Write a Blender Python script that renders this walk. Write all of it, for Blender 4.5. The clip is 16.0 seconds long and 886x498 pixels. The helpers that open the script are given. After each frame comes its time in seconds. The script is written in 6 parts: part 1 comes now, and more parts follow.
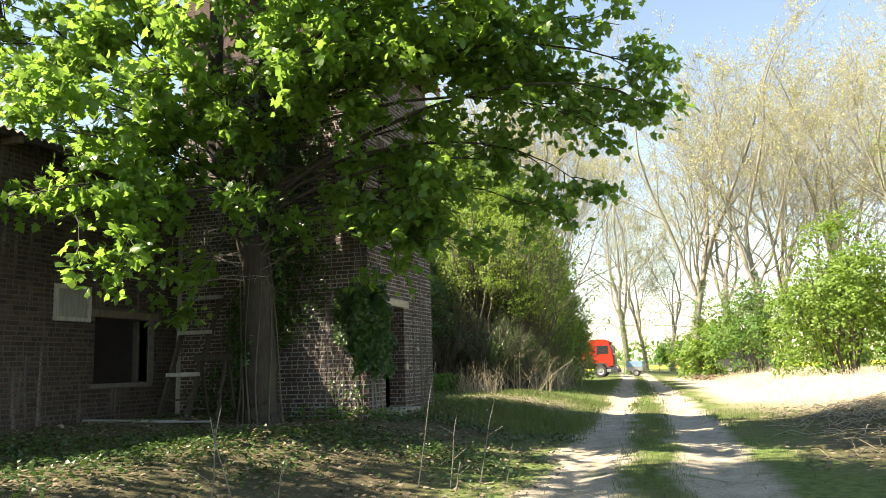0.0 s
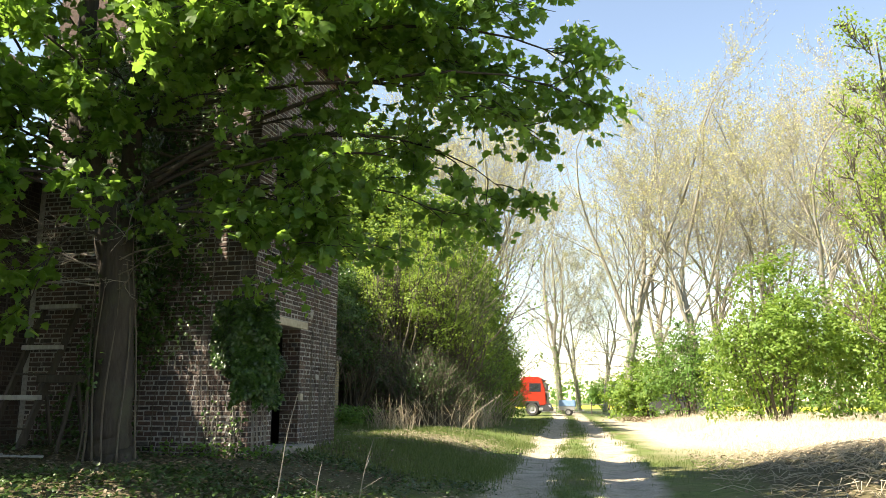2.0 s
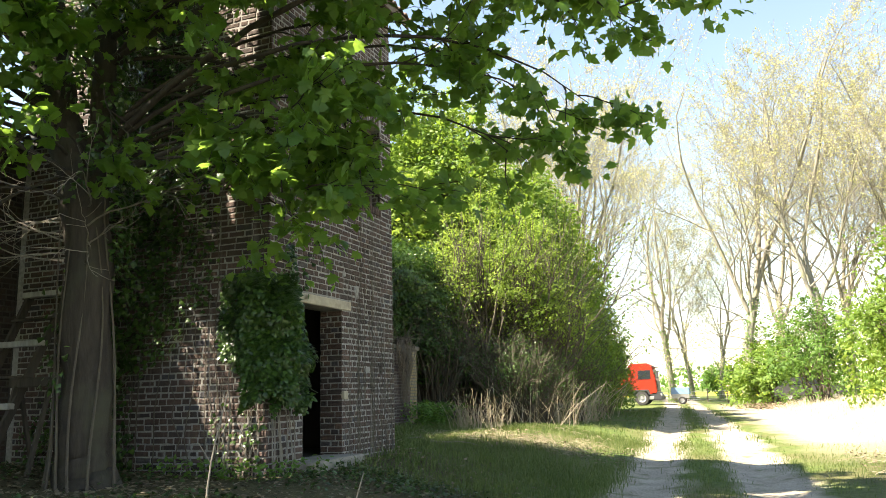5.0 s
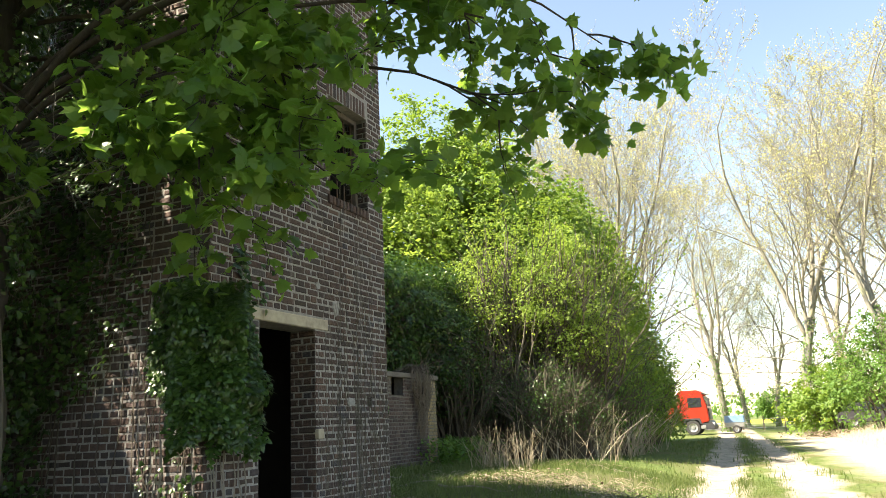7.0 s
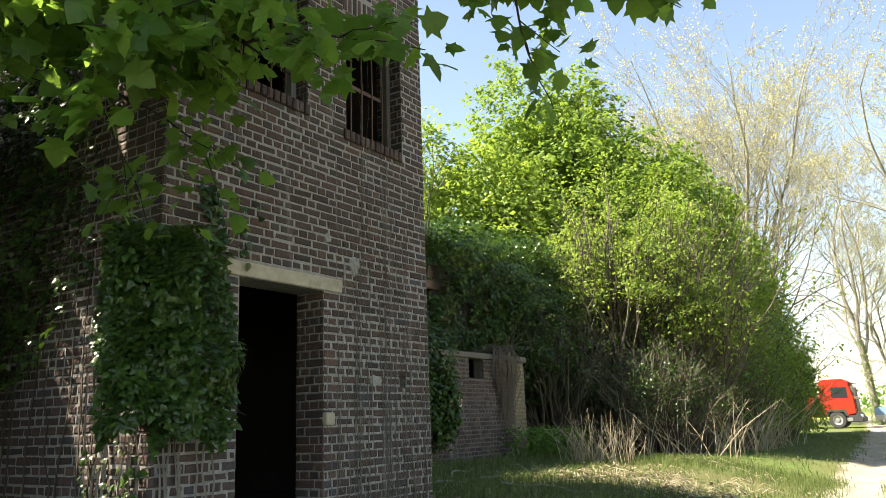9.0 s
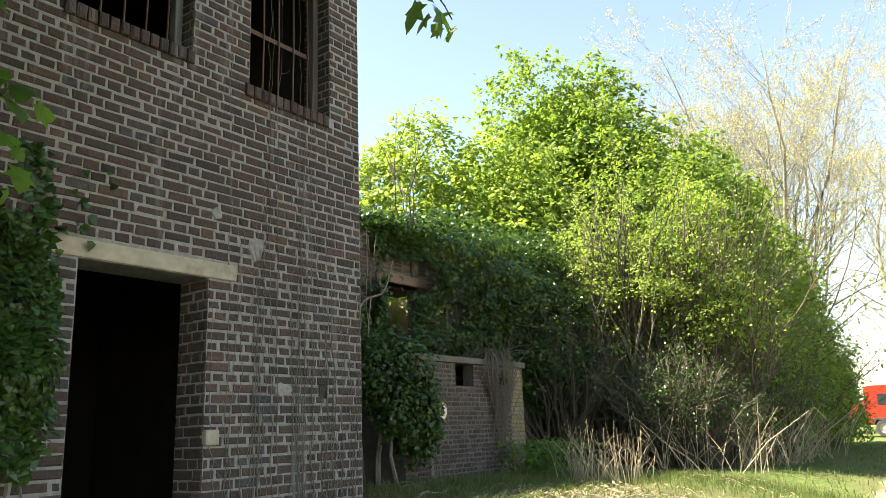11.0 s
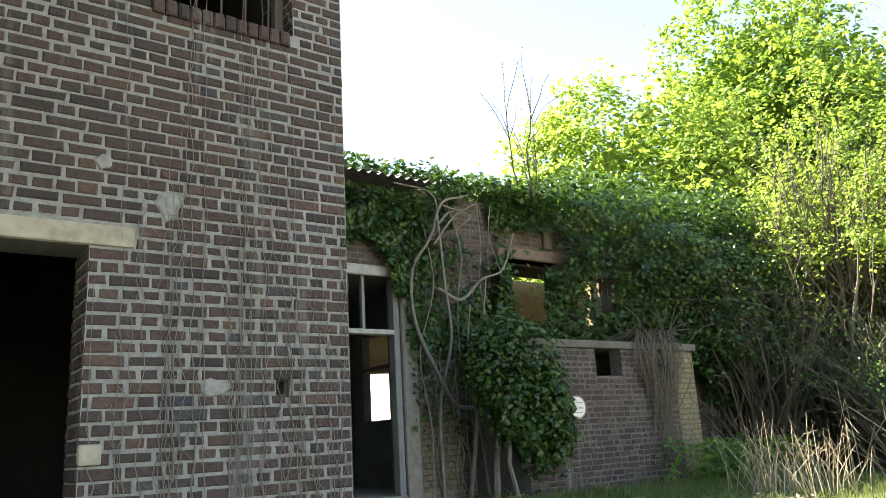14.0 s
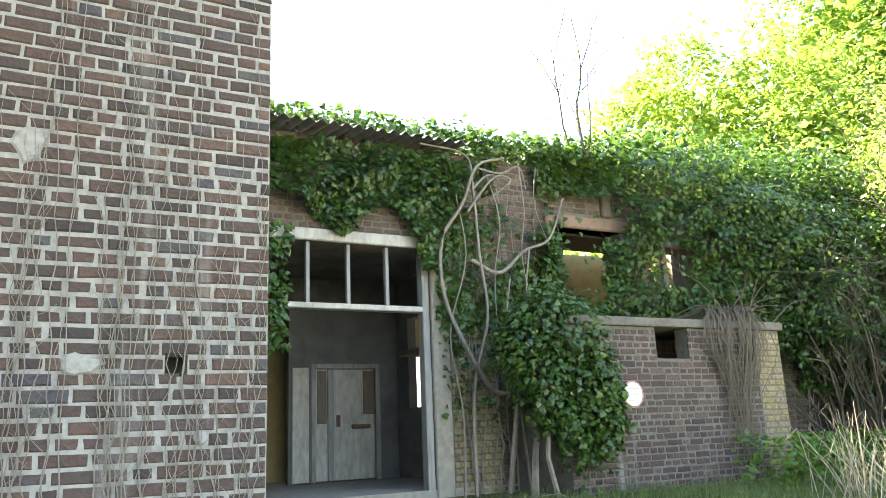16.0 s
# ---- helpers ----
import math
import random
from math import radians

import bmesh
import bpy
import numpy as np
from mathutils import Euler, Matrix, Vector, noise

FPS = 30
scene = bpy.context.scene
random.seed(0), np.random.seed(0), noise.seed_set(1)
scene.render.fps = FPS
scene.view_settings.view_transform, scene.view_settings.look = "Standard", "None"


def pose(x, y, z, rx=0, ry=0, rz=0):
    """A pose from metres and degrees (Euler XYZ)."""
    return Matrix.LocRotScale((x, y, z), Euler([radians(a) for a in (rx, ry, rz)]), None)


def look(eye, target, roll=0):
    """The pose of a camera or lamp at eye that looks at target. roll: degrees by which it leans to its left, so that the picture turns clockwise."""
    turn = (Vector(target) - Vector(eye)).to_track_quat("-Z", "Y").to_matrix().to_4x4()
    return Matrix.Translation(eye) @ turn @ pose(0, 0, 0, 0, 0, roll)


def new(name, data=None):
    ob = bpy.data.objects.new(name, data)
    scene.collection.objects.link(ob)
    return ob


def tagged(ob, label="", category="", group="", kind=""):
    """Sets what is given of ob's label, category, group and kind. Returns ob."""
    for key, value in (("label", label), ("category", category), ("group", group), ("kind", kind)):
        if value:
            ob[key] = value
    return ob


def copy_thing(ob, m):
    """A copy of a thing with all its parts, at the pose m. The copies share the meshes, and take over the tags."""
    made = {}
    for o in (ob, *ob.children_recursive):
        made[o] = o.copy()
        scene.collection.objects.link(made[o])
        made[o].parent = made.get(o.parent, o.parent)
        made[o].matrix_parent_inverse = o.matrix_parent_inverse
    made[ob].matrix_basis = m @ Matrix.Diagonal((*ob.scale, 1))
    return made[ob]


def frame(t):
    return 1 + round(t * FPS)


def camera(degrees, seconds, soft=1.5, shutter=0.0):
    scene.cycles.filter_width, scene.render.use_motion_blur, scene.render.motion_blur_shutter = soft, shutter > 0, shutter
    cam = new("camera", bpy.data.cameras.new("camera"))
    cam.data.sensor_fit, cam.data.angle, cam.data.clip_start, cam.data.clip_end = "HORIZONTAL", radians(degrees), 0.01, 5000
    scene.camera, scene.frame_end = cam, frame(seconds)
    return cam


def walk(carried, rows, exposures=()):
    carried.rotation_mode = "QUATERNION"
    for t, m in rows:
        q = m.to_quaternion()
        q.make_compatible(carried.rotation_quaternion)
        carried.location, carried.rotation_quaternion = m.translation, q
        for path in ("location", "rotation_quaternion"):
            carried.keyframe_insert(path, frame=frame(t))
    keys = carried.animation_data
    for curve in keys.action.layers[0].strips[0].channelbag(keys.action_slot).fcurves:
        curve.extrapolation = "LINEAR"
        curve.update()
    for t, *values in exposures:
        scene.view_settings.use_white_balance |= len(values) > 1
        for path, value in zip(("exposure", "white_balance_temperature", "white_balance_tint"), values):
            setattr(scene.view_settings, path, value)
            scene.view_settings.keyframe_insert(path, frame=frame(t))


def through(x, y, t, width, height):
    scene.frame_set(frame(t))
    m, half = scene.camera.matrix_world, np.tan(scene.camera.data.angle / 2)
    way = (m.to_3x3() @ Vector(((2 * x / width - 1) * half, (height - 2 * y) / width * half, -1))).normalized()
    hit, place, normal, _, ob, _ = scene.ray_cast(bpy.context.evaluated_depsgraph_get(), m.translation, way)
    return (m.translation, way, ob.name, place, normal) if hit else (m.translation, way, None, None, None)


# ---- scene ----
# Camera and walk.
cam = camera(59.5, 16.0, soft=0.55)
METRES, EYE, TILT, LEAN, TURN = 15.0, 1.3, -1.0, 0.0, 18.3
ROWS = [
    (0.0, 0.0, 0.0, 0.0, 0.3, 9.66, 1.76),
    (0.5, 0.0072, 0.0342, 0.002, -2.27, 11.78, 1.86),
    (1.0, 0.0208, 0.0649, 0.0003, -5.04, 12.72, 1.72),
    (1.5, 0.0317, 0.0916, -0.0003, -6.03, 11.65, 0.69),
    (2.0, 0.0391, 0.1237, 0.0011, -4.43, 12.03, -0.02),
    (2.5, 0.0491, 0.1562, -0.0012, 1.21, 10.1, -0.36),
    (3.0, 0.0525, 0.1917, -0.0001, 5.52, 10.16, -0.28),
    (3.5, 0.0597, 0.2243, 0.0013, 3.04, 10.94, 0.98),
    (6.0, 0.0883, 0.3909, 0.0096, 5.16, 12.78, 2.81),
    (6.5, 0.0977, 0.4243, 0.0107, 6.3, 13.64, 3.36),
    (7.0, 0.1034, 0.4564, 0.0098, 6.65, 14.05, 2.54),
    (7.5, 0.1114, 0.4918, 0.0088, 7.23, 14.88, 2.93),
    (8.0, 0.1213, 0.5266, 0.0101, 9.27, 14.49, 2.23),
    (8.5, 0.1287, 0.5592, 0.0109, 8.87, 15.15, 2.11),
    (9.0, 0.1388, 0.5908, 0.0078, 15.78, 13.63, 1.72),
    (11.5, 0.1782, 0.7271, 0.0146, 20.45, 14.87, 1.7),
    (12.0, 0.1865, 0.7543, 0.0157, 27.32, 16.02, 0.85),
    (12.5, 0.1939, 0.7833, 0.016, 26.47, 15.32, 1.95),
    (13.0, 0.2009, 0.8124, 0.0144, 26.64, 15.44, 4.06),
    (13.5, 0.2097, 0.8406, 0.0155, 36.5, 15.48, 2.31),
    (14.0, 0.214, 0.8673, 0.0148, 36.16, 14.81, 2.67),
    (14.5, 0.2201, 0.8935, 0.0145, 35.06, 14.33, 4.3),
    (15.0, 0.2248, 0.9168, 0.0141, 40.6, 10.86, 2.91),
    (15.5, 0.2211, 0.9416, 0.0157, 42.58, 12.69, 1.26),
    (16.0, 0.2182, 0.9662, 0.0157, 44.43, 14.16, 1.66),
]
EXPOSURES = [(t, e, 7600 if t < 13 else 7250, 12) for t, e in ((0.0, 2.0), (2.0, 2.0), (3.5, 2.35), (6.5, 2.25), (9.0, 2.08), (12.0, 2.55), (14.0, 2.85), (15.0, 3.45), (16.0, 4.0))]
walk(cam, [(t, pose(0, 0, EYE, TILT, LEAN, TURN) @ pose(METRES * x, METRES * y, METRES * z, 90 + pitch, roll, yaw)) for t, x, y, z, yaw, pitch, roll in ROWS], EXPOSURES)

# Sun and sky.
SUN_DIR = Vector((-0.83 * math.cos(radians(49)), -0.557 * math.cos(radians(49)), math.sin(radians(49)))).normalized()
sun = new("sun", bpy.data.lights.new("sun", "SUN"))
sun.data.energy, sun.data.angle, sun.data.color = 5.0, radians(0.53), (1.0, 0.95, 0.86)
sun.matrix_world = look((SUN_DIR * 60), (0, 0, 0))
world = bpy.data.worlds.new("sky")
scene.world = world
world.use_nodes = True
_sky = world.node_tree.nodes.new("ShaderNodeTexSky")
_sky.sky_type, _sky.sun_disc = "NISHITA", False
_sky.sun_elevation = math.asin(SUN_DIR.z)
_sky.sun_rotation = math.atan2(SUN_DIR.x, SUN_DIR.y)
_sky.dust_density, _sky.ozone_density = 0.15, 0.0
_bg = world.node_tree.nodes["Background"]
_bg.inputs["Strength"].default_value = 0.082
world.node_tree.links.new(_sky.outputs[0], _bg.inputs["Color"])


# ---------------------------------------------------------------- materials
def rgb(r, g, b):
    return (r, g, b, 1.0)


class Mat:
    """A node material with short helpers."""

    def __init__(self, name):
        self.m = bpy.data.materials.new(name)
        self.m.use_nodes = True
        self.nt = self.m.node_tree
        self.b = self.nt.nodes["Principled BSDF"]
        self.co = self.n("ShaderNodeTexCoord").outputs["Object"]

    def n(self, kind, **kw):
        node = self.nt.nodes.new(kind)
        for k, v in kw.items():
            setattr(node, k, v)
        return node

    def put(self, sock, v):
        if isinstance(v, bpy.types.NodeSocket):
            self.nt.links.new(v, sock)
        else:
            sock.default_value = v

    def noise(self, scale, detail=4.0, rough=0.55, co=None, stretch=None):
        co = co or self.co
        if stretch:
            mp = self.n("ShaderNodeMapping")
            mp.inputs["Scale"].default_value = stretch
            self.put(mp.inputs[0], co)
            co = mp.outputs[0]
        t = self.n("ShaderNodeTexNoise")
        t.inputs["Scale"].default_value = scale
        t.inputs["Detail"].default_value = detail
        t.inputs["Roughness"].default_value = rough
        self.put(t.inputs["Vector"], co)
        return t.outputs["Fac"]

    def ramp(self, fac, stops):
        r = self.n("ShaderNodeValToRGB")
        el = r.color_ramp.elements
        while len(el) < len(stops):
            el.new(0.5)
        for e, (p, c) in zip(el, stops):
            e.position = p
            e.color = c if len(c) == 4 else rgb(*c)
        self.put(r.inputs[0], fac)
        return r.outputs[0]

    def mask(self, fac, lo, hi):
        return self.ramp(fac, [(lo, (0, 0, 0)), (hi, (1, 1, 1))])

    def mix(self, fac, a, b, blend="MIX"):
        x = self.n("ShaderNodeMix", data_type="RGBA", blend_type=blend)
        for s, v in ((x.inputs[0], fac), (x.inputs[6], a), (x.inputs[7], b)):
            self.put(s, v if isinstance(v, (bpy.types.NodeSocket, float, int)) or len(v) == 4 else rgb(*v))
        return x.outputs[2]

    def math(self, op, a, b=0.0, c=0.0):
        x = self.n("ShaderNodeMath", operation=op)
        for s, v in zip(x.inputs, (a, b, c)):
            self.put(s, v)
        return x.outputs[0]

    def bump(self, height, strength=0.4, dist=0.01):
        x = self.n("ShaderNodeBump")
        x.inputs["Strength"].default_value = strength
        x.inputs["Distance"].default_value = dist
        self.put(x.inputs["Height"], height)
        self.put(self.b.inputs["Normal"], x.outputs[0])
        return x.outputs[0]

    def set(self, color=None, rough=None, metal=None, spec=None):
        for key, v in (("Base Color", color), ("Roughness", rough), ("Metallic", metal), ("Specular IOR Level", spec)):
            if v is not None:
                self.put(self.b.inputs[key], v)
        return self.m


def leaf_mat(name, dark, mid, light, through, rough=0.45, share=0.45):
    """A leaf: diffuse and glossy face, light passing through it, each leaf its own tint."""
    k = Mat(name)
    isl = k.n("ShaderNodeNewGeometry").outputs["Random Per Island"]
    col = k.ramp(isl, [(0.0, dark), (0.5, mid), (1.0, light)])
    big = k.noise(0.9, 3)
    col = k.mix(k.mask(big, 0.35, 0.7), col, k.mix(0.5, col, light))
    col = k.mix(k.math("MULTIPLY", k.noise(60, 2), 0.35), col, dark)
    k.set(col, rough, spec=0.4)
    tr = k.n("ShaderNodeBsdfTranslucent")
    k.put(tr.inputs[0], k.mix(0.55, col, through))
    mx = k.n("ShaderNodeMixShader")
    mx.inputs[0].default_value = share
    k.nt.links.new(k.b.outputs[0], mx.inputs[1])
    k.nt.links.new(tr.outputs[0], mx.inputs[2])
    k.nt.links.new(mx.outputs[0], k.nt.nodes["Material Output"].inputs[0])
    return k.m


def bark_mat(name, a, b, c, scale=6.0):
    k = Mat(name)
    grain = k.noise(scale, 8, 0.65, stretch=(3, 3, 0.5))
    spots = k.noise(scale * 0.35, 3)
    col = k.mix(k.mask(grain, 0.3, 0.7), a, b)
    col = k.mix(k.mask(spots, 0.5, 0.72), col, c)
    k.bump(grain, 0.7, 0.03)
    return k.set(col, 0.9)


def brick_mat(name, stops, soot, wash=0.35):
    k = Mat(name)
    r = k.math("FRACT", k.math("ADD", k.n("ShaderNodeNewGeometry").outputs["Random Per Island"], k.n("ShaderNodeObjectInfo").outputs["Random"]))
    col = k.ramp(r, stops)
    col = k.mix(k.mask(k.noise(28, 7, 0.65), 0.4, 0.68), col, k.mix(0.62, col, (0.05, 0.04, 0.037)))
    co = k.n("ShaderNodeNewGeometry").outputs["Position"]
    stain = k.noise(0.9, 6, 0.6, co)
    col = k.mix(k.mask(stain, 0.48, 0.78), col, k.mix(0.55, col, soot))
    run = k.noise(2.2, 5, 0.6, co, stretch=(3, 3, 0.25))
    col = k.mix(k.math("MULTIPLY", k.mask(run, 0.58 if wash < 0.5 else 0.5, 0.75), wash), col, (0.42, 0.40, 0.37))
    h = k.math("ADD", k.noise(70, 5), k.math("MULTIPLY", k.noise(24, 4), 2.0))
    k.bump(h, 0.75, 0.01)
    return k.set(col, 0.88, spec=0.25)


def plain_mat(name, a, b, scale=8.0, rough=0.8, relief=0.3, metal=0.0, stretch=None):
    k = Mat(name)
    f = k.noise(scale, 6, 0.6, stretch=stretch)
    g = k.noise(scale * 0.15, 3)
    col = k.mix(k.mask(f, 0.3, 0.72), a, b)
    col = k.mix(k.math("MULTIPLY", k.mask(g, 0.4, 0.7), 0.4), col, a)
    k.bump(f, relief, 0.006)
    return k.set(col, rough, metal)


M_BRICK = brick_mat("tower_brick", [(0.0, (0.052, 0.042, 0.040)), (0.2, (0.088, 0.060, 0.052)), (0.42, (0.112, 0.071, 0.059)), (0.6, (0.074, 0.057, 0.052)), (0.78, (0.102, 0.067, 0.056)), (0.92, (0.14, 0.09, 0.07)), (0.955, (0.07, 0.066, 0.078)), (1.0, (0.10, 0.092, 0.088))], (0.075, 0.063, 0.052))
# Brick for the shed, with its deep shade put into the colour.
M_BRICK_SHADE = brick_mat("shaded_brick", [(0.0, (0.03, 0.024, 0.022)), (0.5, (0.055, 0.037, 0.031)), (1.0, (0.08, 0.056, 0.045))], (0.03, 0.027, 0.024))
M_BRICK_OLD = brick_mat("weathered_brick", [(0.0, (0.075, 0.055, 0.05)), (0.35, (0.125, 0.082, 0.068)), (0.7, (0.10, 0.076, 0.066)), (1.0, (0.16, 0.12, 0.095))], (0.10, 0.09, 0.078))
M_BRICK_DARK = brick_mat("dark_brick", [(0.0, (0.045, 0.034, 0.036)), (0.35, (0.085, 0.054, 0.048)), (0.7, (0.065, 0.05, 0.047)), (1.0, (0.115, 0.085, 0.072))], (0.065, 0.058, 0.052), 0.45)
M_BRICK_YELLOW = brick_mat("yellow_brick", [(0.0, (0.25, 0.20, 0.095)), (0.5, (0.31, 0.25, 0.125)), (1.0, (0.26, 0.22, 0.145))], (0.11, 0.095, 0.06))
M_MORTAR = plain_mat("lime_mortar", (0.33, 0.32, 0.295), (0.17, 0.16, 0.145), 22, 0.95, 0.6)
M_MORTAR_OLD = plain_mat("dirty_mortar", (0.14, 0.13, 0.112), (0.075, 0.068, 0.06), 14, 0.95, 0.7)
# Mortar darkened likewise for the shaded shed wall.
M_MORTAR_SHADE = plain_mat("shaded_mortar", (0.085, 0.075, 0.062), (0.05, 0.045, 0.038), 14, 0.95, 0.7)
M_CONCRETE = plain_mat("grey_concrete", (0.30, 0.275, 0.23), (0.17, 0.155, 0.13), 9, 0.9, 0.5)
M_LINTEL = plain_mat("cream_concrete", (0.46, 0.41, 0.31), (0.27, 0.235, 0.175), 12, 0.85, 0.5)
M_PLASTER = plain_mat("grey_plaster", (0.13, 0.134, 0.136), (0.055, 0.056, 0.056), 3, 0.9, 0.3)
M_OCHRE = plain_mat("ochre_plaster", (0.36, 0.29, 0.14), (0.22, 0.175, 0.085), 4, 0.9, 0.35)
# Near-black colour that paints in the shade of the unlit interiors.
M_DARK = plain_mat("dark_interior", (0.045, 0.04, 0.034), (0.025, 0.022, 0.02), 3, 0.95, 0.3)
M_WHITE = plain_mat("flaking_white_paint", (0.42, 0.415, 0.385), (0.21, 0.2, 0.175), 14, 0.6, 0.4, stretch=(1, 1, 0.3))
M_GREYWOOD = plain_mat("grey_painted_wood", (0.27, 0.275, 0.265), (0.14, 0.14, 0.13), 10, 0.7, 0.4, stretch=(2, 2, 0.25))
M_WOOD = plain_mat("weathered_wood", (0.16, 0.13, 0.098), (0.075, 0.062, 0.048), 12, 0.85, 0.5, stretch=(2, 2, 0.3))
# Weathered wood in a darker copy, for ladder and trestle in the shaded corner.
M_DARKWOOD = plain_mat("shaded_dark_wood", (0.075, 0.062, 0.048), (0.035, 0.029, 0.023), 12, 0.9, 0.5, stretch=(2, 2, 0.3))
M_IRON = plain_mat("rusty_iron", (0.11, 0.085, 0.07), (0.19, 0.10, 0.06), 25, 0.75, 0.4, 0.5)
M_SHEET = plain_mat("corrugated_fibre_cement", (0.15, 0.145, 0.135), (0.07, 0.068, 0.06), 7, 0.9, 0.4)
M_TILE = plain_mat("old_roof_tile", (0.23, 0.15, 0.11), (0.11, 0.085, 0.07), 9, 0.9, 0.4)
M_BARK = bark_mat("maple_bark", (0.024, 0.019, 0.014), (0.054, 0.043, 0.032), (0.055, 0.053, 0.033))
M_BARK_PALE = bark_mat("poplar_bark", (0.15, 0.14, 0.115), (0.33, 0.31, 0.25), (0.29, 0.285, 0.16), 2.0)
M_TWIG = bark_mat("twig_bark", (0.07, 0.056, 0.042), (0.12, 0.10, 0.075), (0.1, 0.096, 0.065), 12)
M_VINE = bark_mat("dry_vine", (0.16, 0.14, 0.115), (0.26, 0.235, 0.195), (0.14, 0.125, 0.1), 14)
M_STRAW = leaf_mat("dry_reed", (0.26, 0.215, 0.14), (0.38, 0.325, 0.225), (0.5, 0.445, 0.33), (0.45, 0.37, 0.24), 0.7, 0.2)
# Bleached straw, its colour raised further to imitate overexposed sunlight.
M_BLEACHED_LIT = leaf_mat("sunlit_bleached_grass", (0.42, 0.37, 0.27), (0.58, 0.52, 0.4), (0.72, 0.66, 0.54), (0.6, 0.52, 0.36), 0.7, 0.2)
M_MAPLE = leaf_mat("maple_leaf", (0.036, 0.10, 0.02), (0.068, 0.155, 0.028), (0.13, 0.225, 0.04), (0.36, 0.58, 0.08), 0.38, 0.58)
M_IVY = leaf_mat("ivy_leaf", (0.010, 0.030, 0.008), (0.026, 0.066, 0.013), (0.075, 0.145, 0.026), (0.12, 0.24, 0.03), 0.28, 0.24)
M_BUSH = leaf_mat("bright_leaf", (0.07, 0.15, 0.024), (0.12, 0.22, 0.034), (0.2, 0.3, 0.05), (0.30, 0.42, 0.05), 0.5, 0.45)
M_LIME = leaf_mat("spring_leaf", (0.12, 0.205, 0.03), (0.185, 0.29, 0.045), (0.27, 0.365, 0.07), (0.36, 0.48, 0.07), 0.5, 0.5)
M_DEEP = leaf_mat("shade_leaf", (0.05, 0.13, 0.025), (0.08, 0.18, 0.03), (0.13, 0.23, 0.04), (0.2, 0.35, 0.05), 0.5, 0.4)
M_BUD = leaf_mat("poplar_bud_leaf", (0.34, 0.35, 0.13), (0.46, 0.45, 0.21), (0.58, 0.55, 0.30), (0.55, 0.55, 0.24), 0.6, 0.5)
M_GRASS = leaf_mat("grass_blade", (0.042, 0.076, 0.019), (0.078, 0.125, 0.03), (0.2, 0.215, 0.08), (0.18, 0.28, 0.045), 0.55, 0.4)
M_GROUND_IVY = leaf_mat("ground_ivy_leaf", (0.014, 0.034, 0.010), (0.034, 0.074, 0.018), (0.08, 0.135, 0.034), (0.11, 0.2, 0.03), 0.4, 0.22)
M_LITTER = leaf_mat("dead_leaf", (0.09, 0.065, 0.043), (0.17, 0.13, 0.085), (0.33, 0.275, 0.19), (0.22, 0.15, 0.08), 0.8, 0.15)


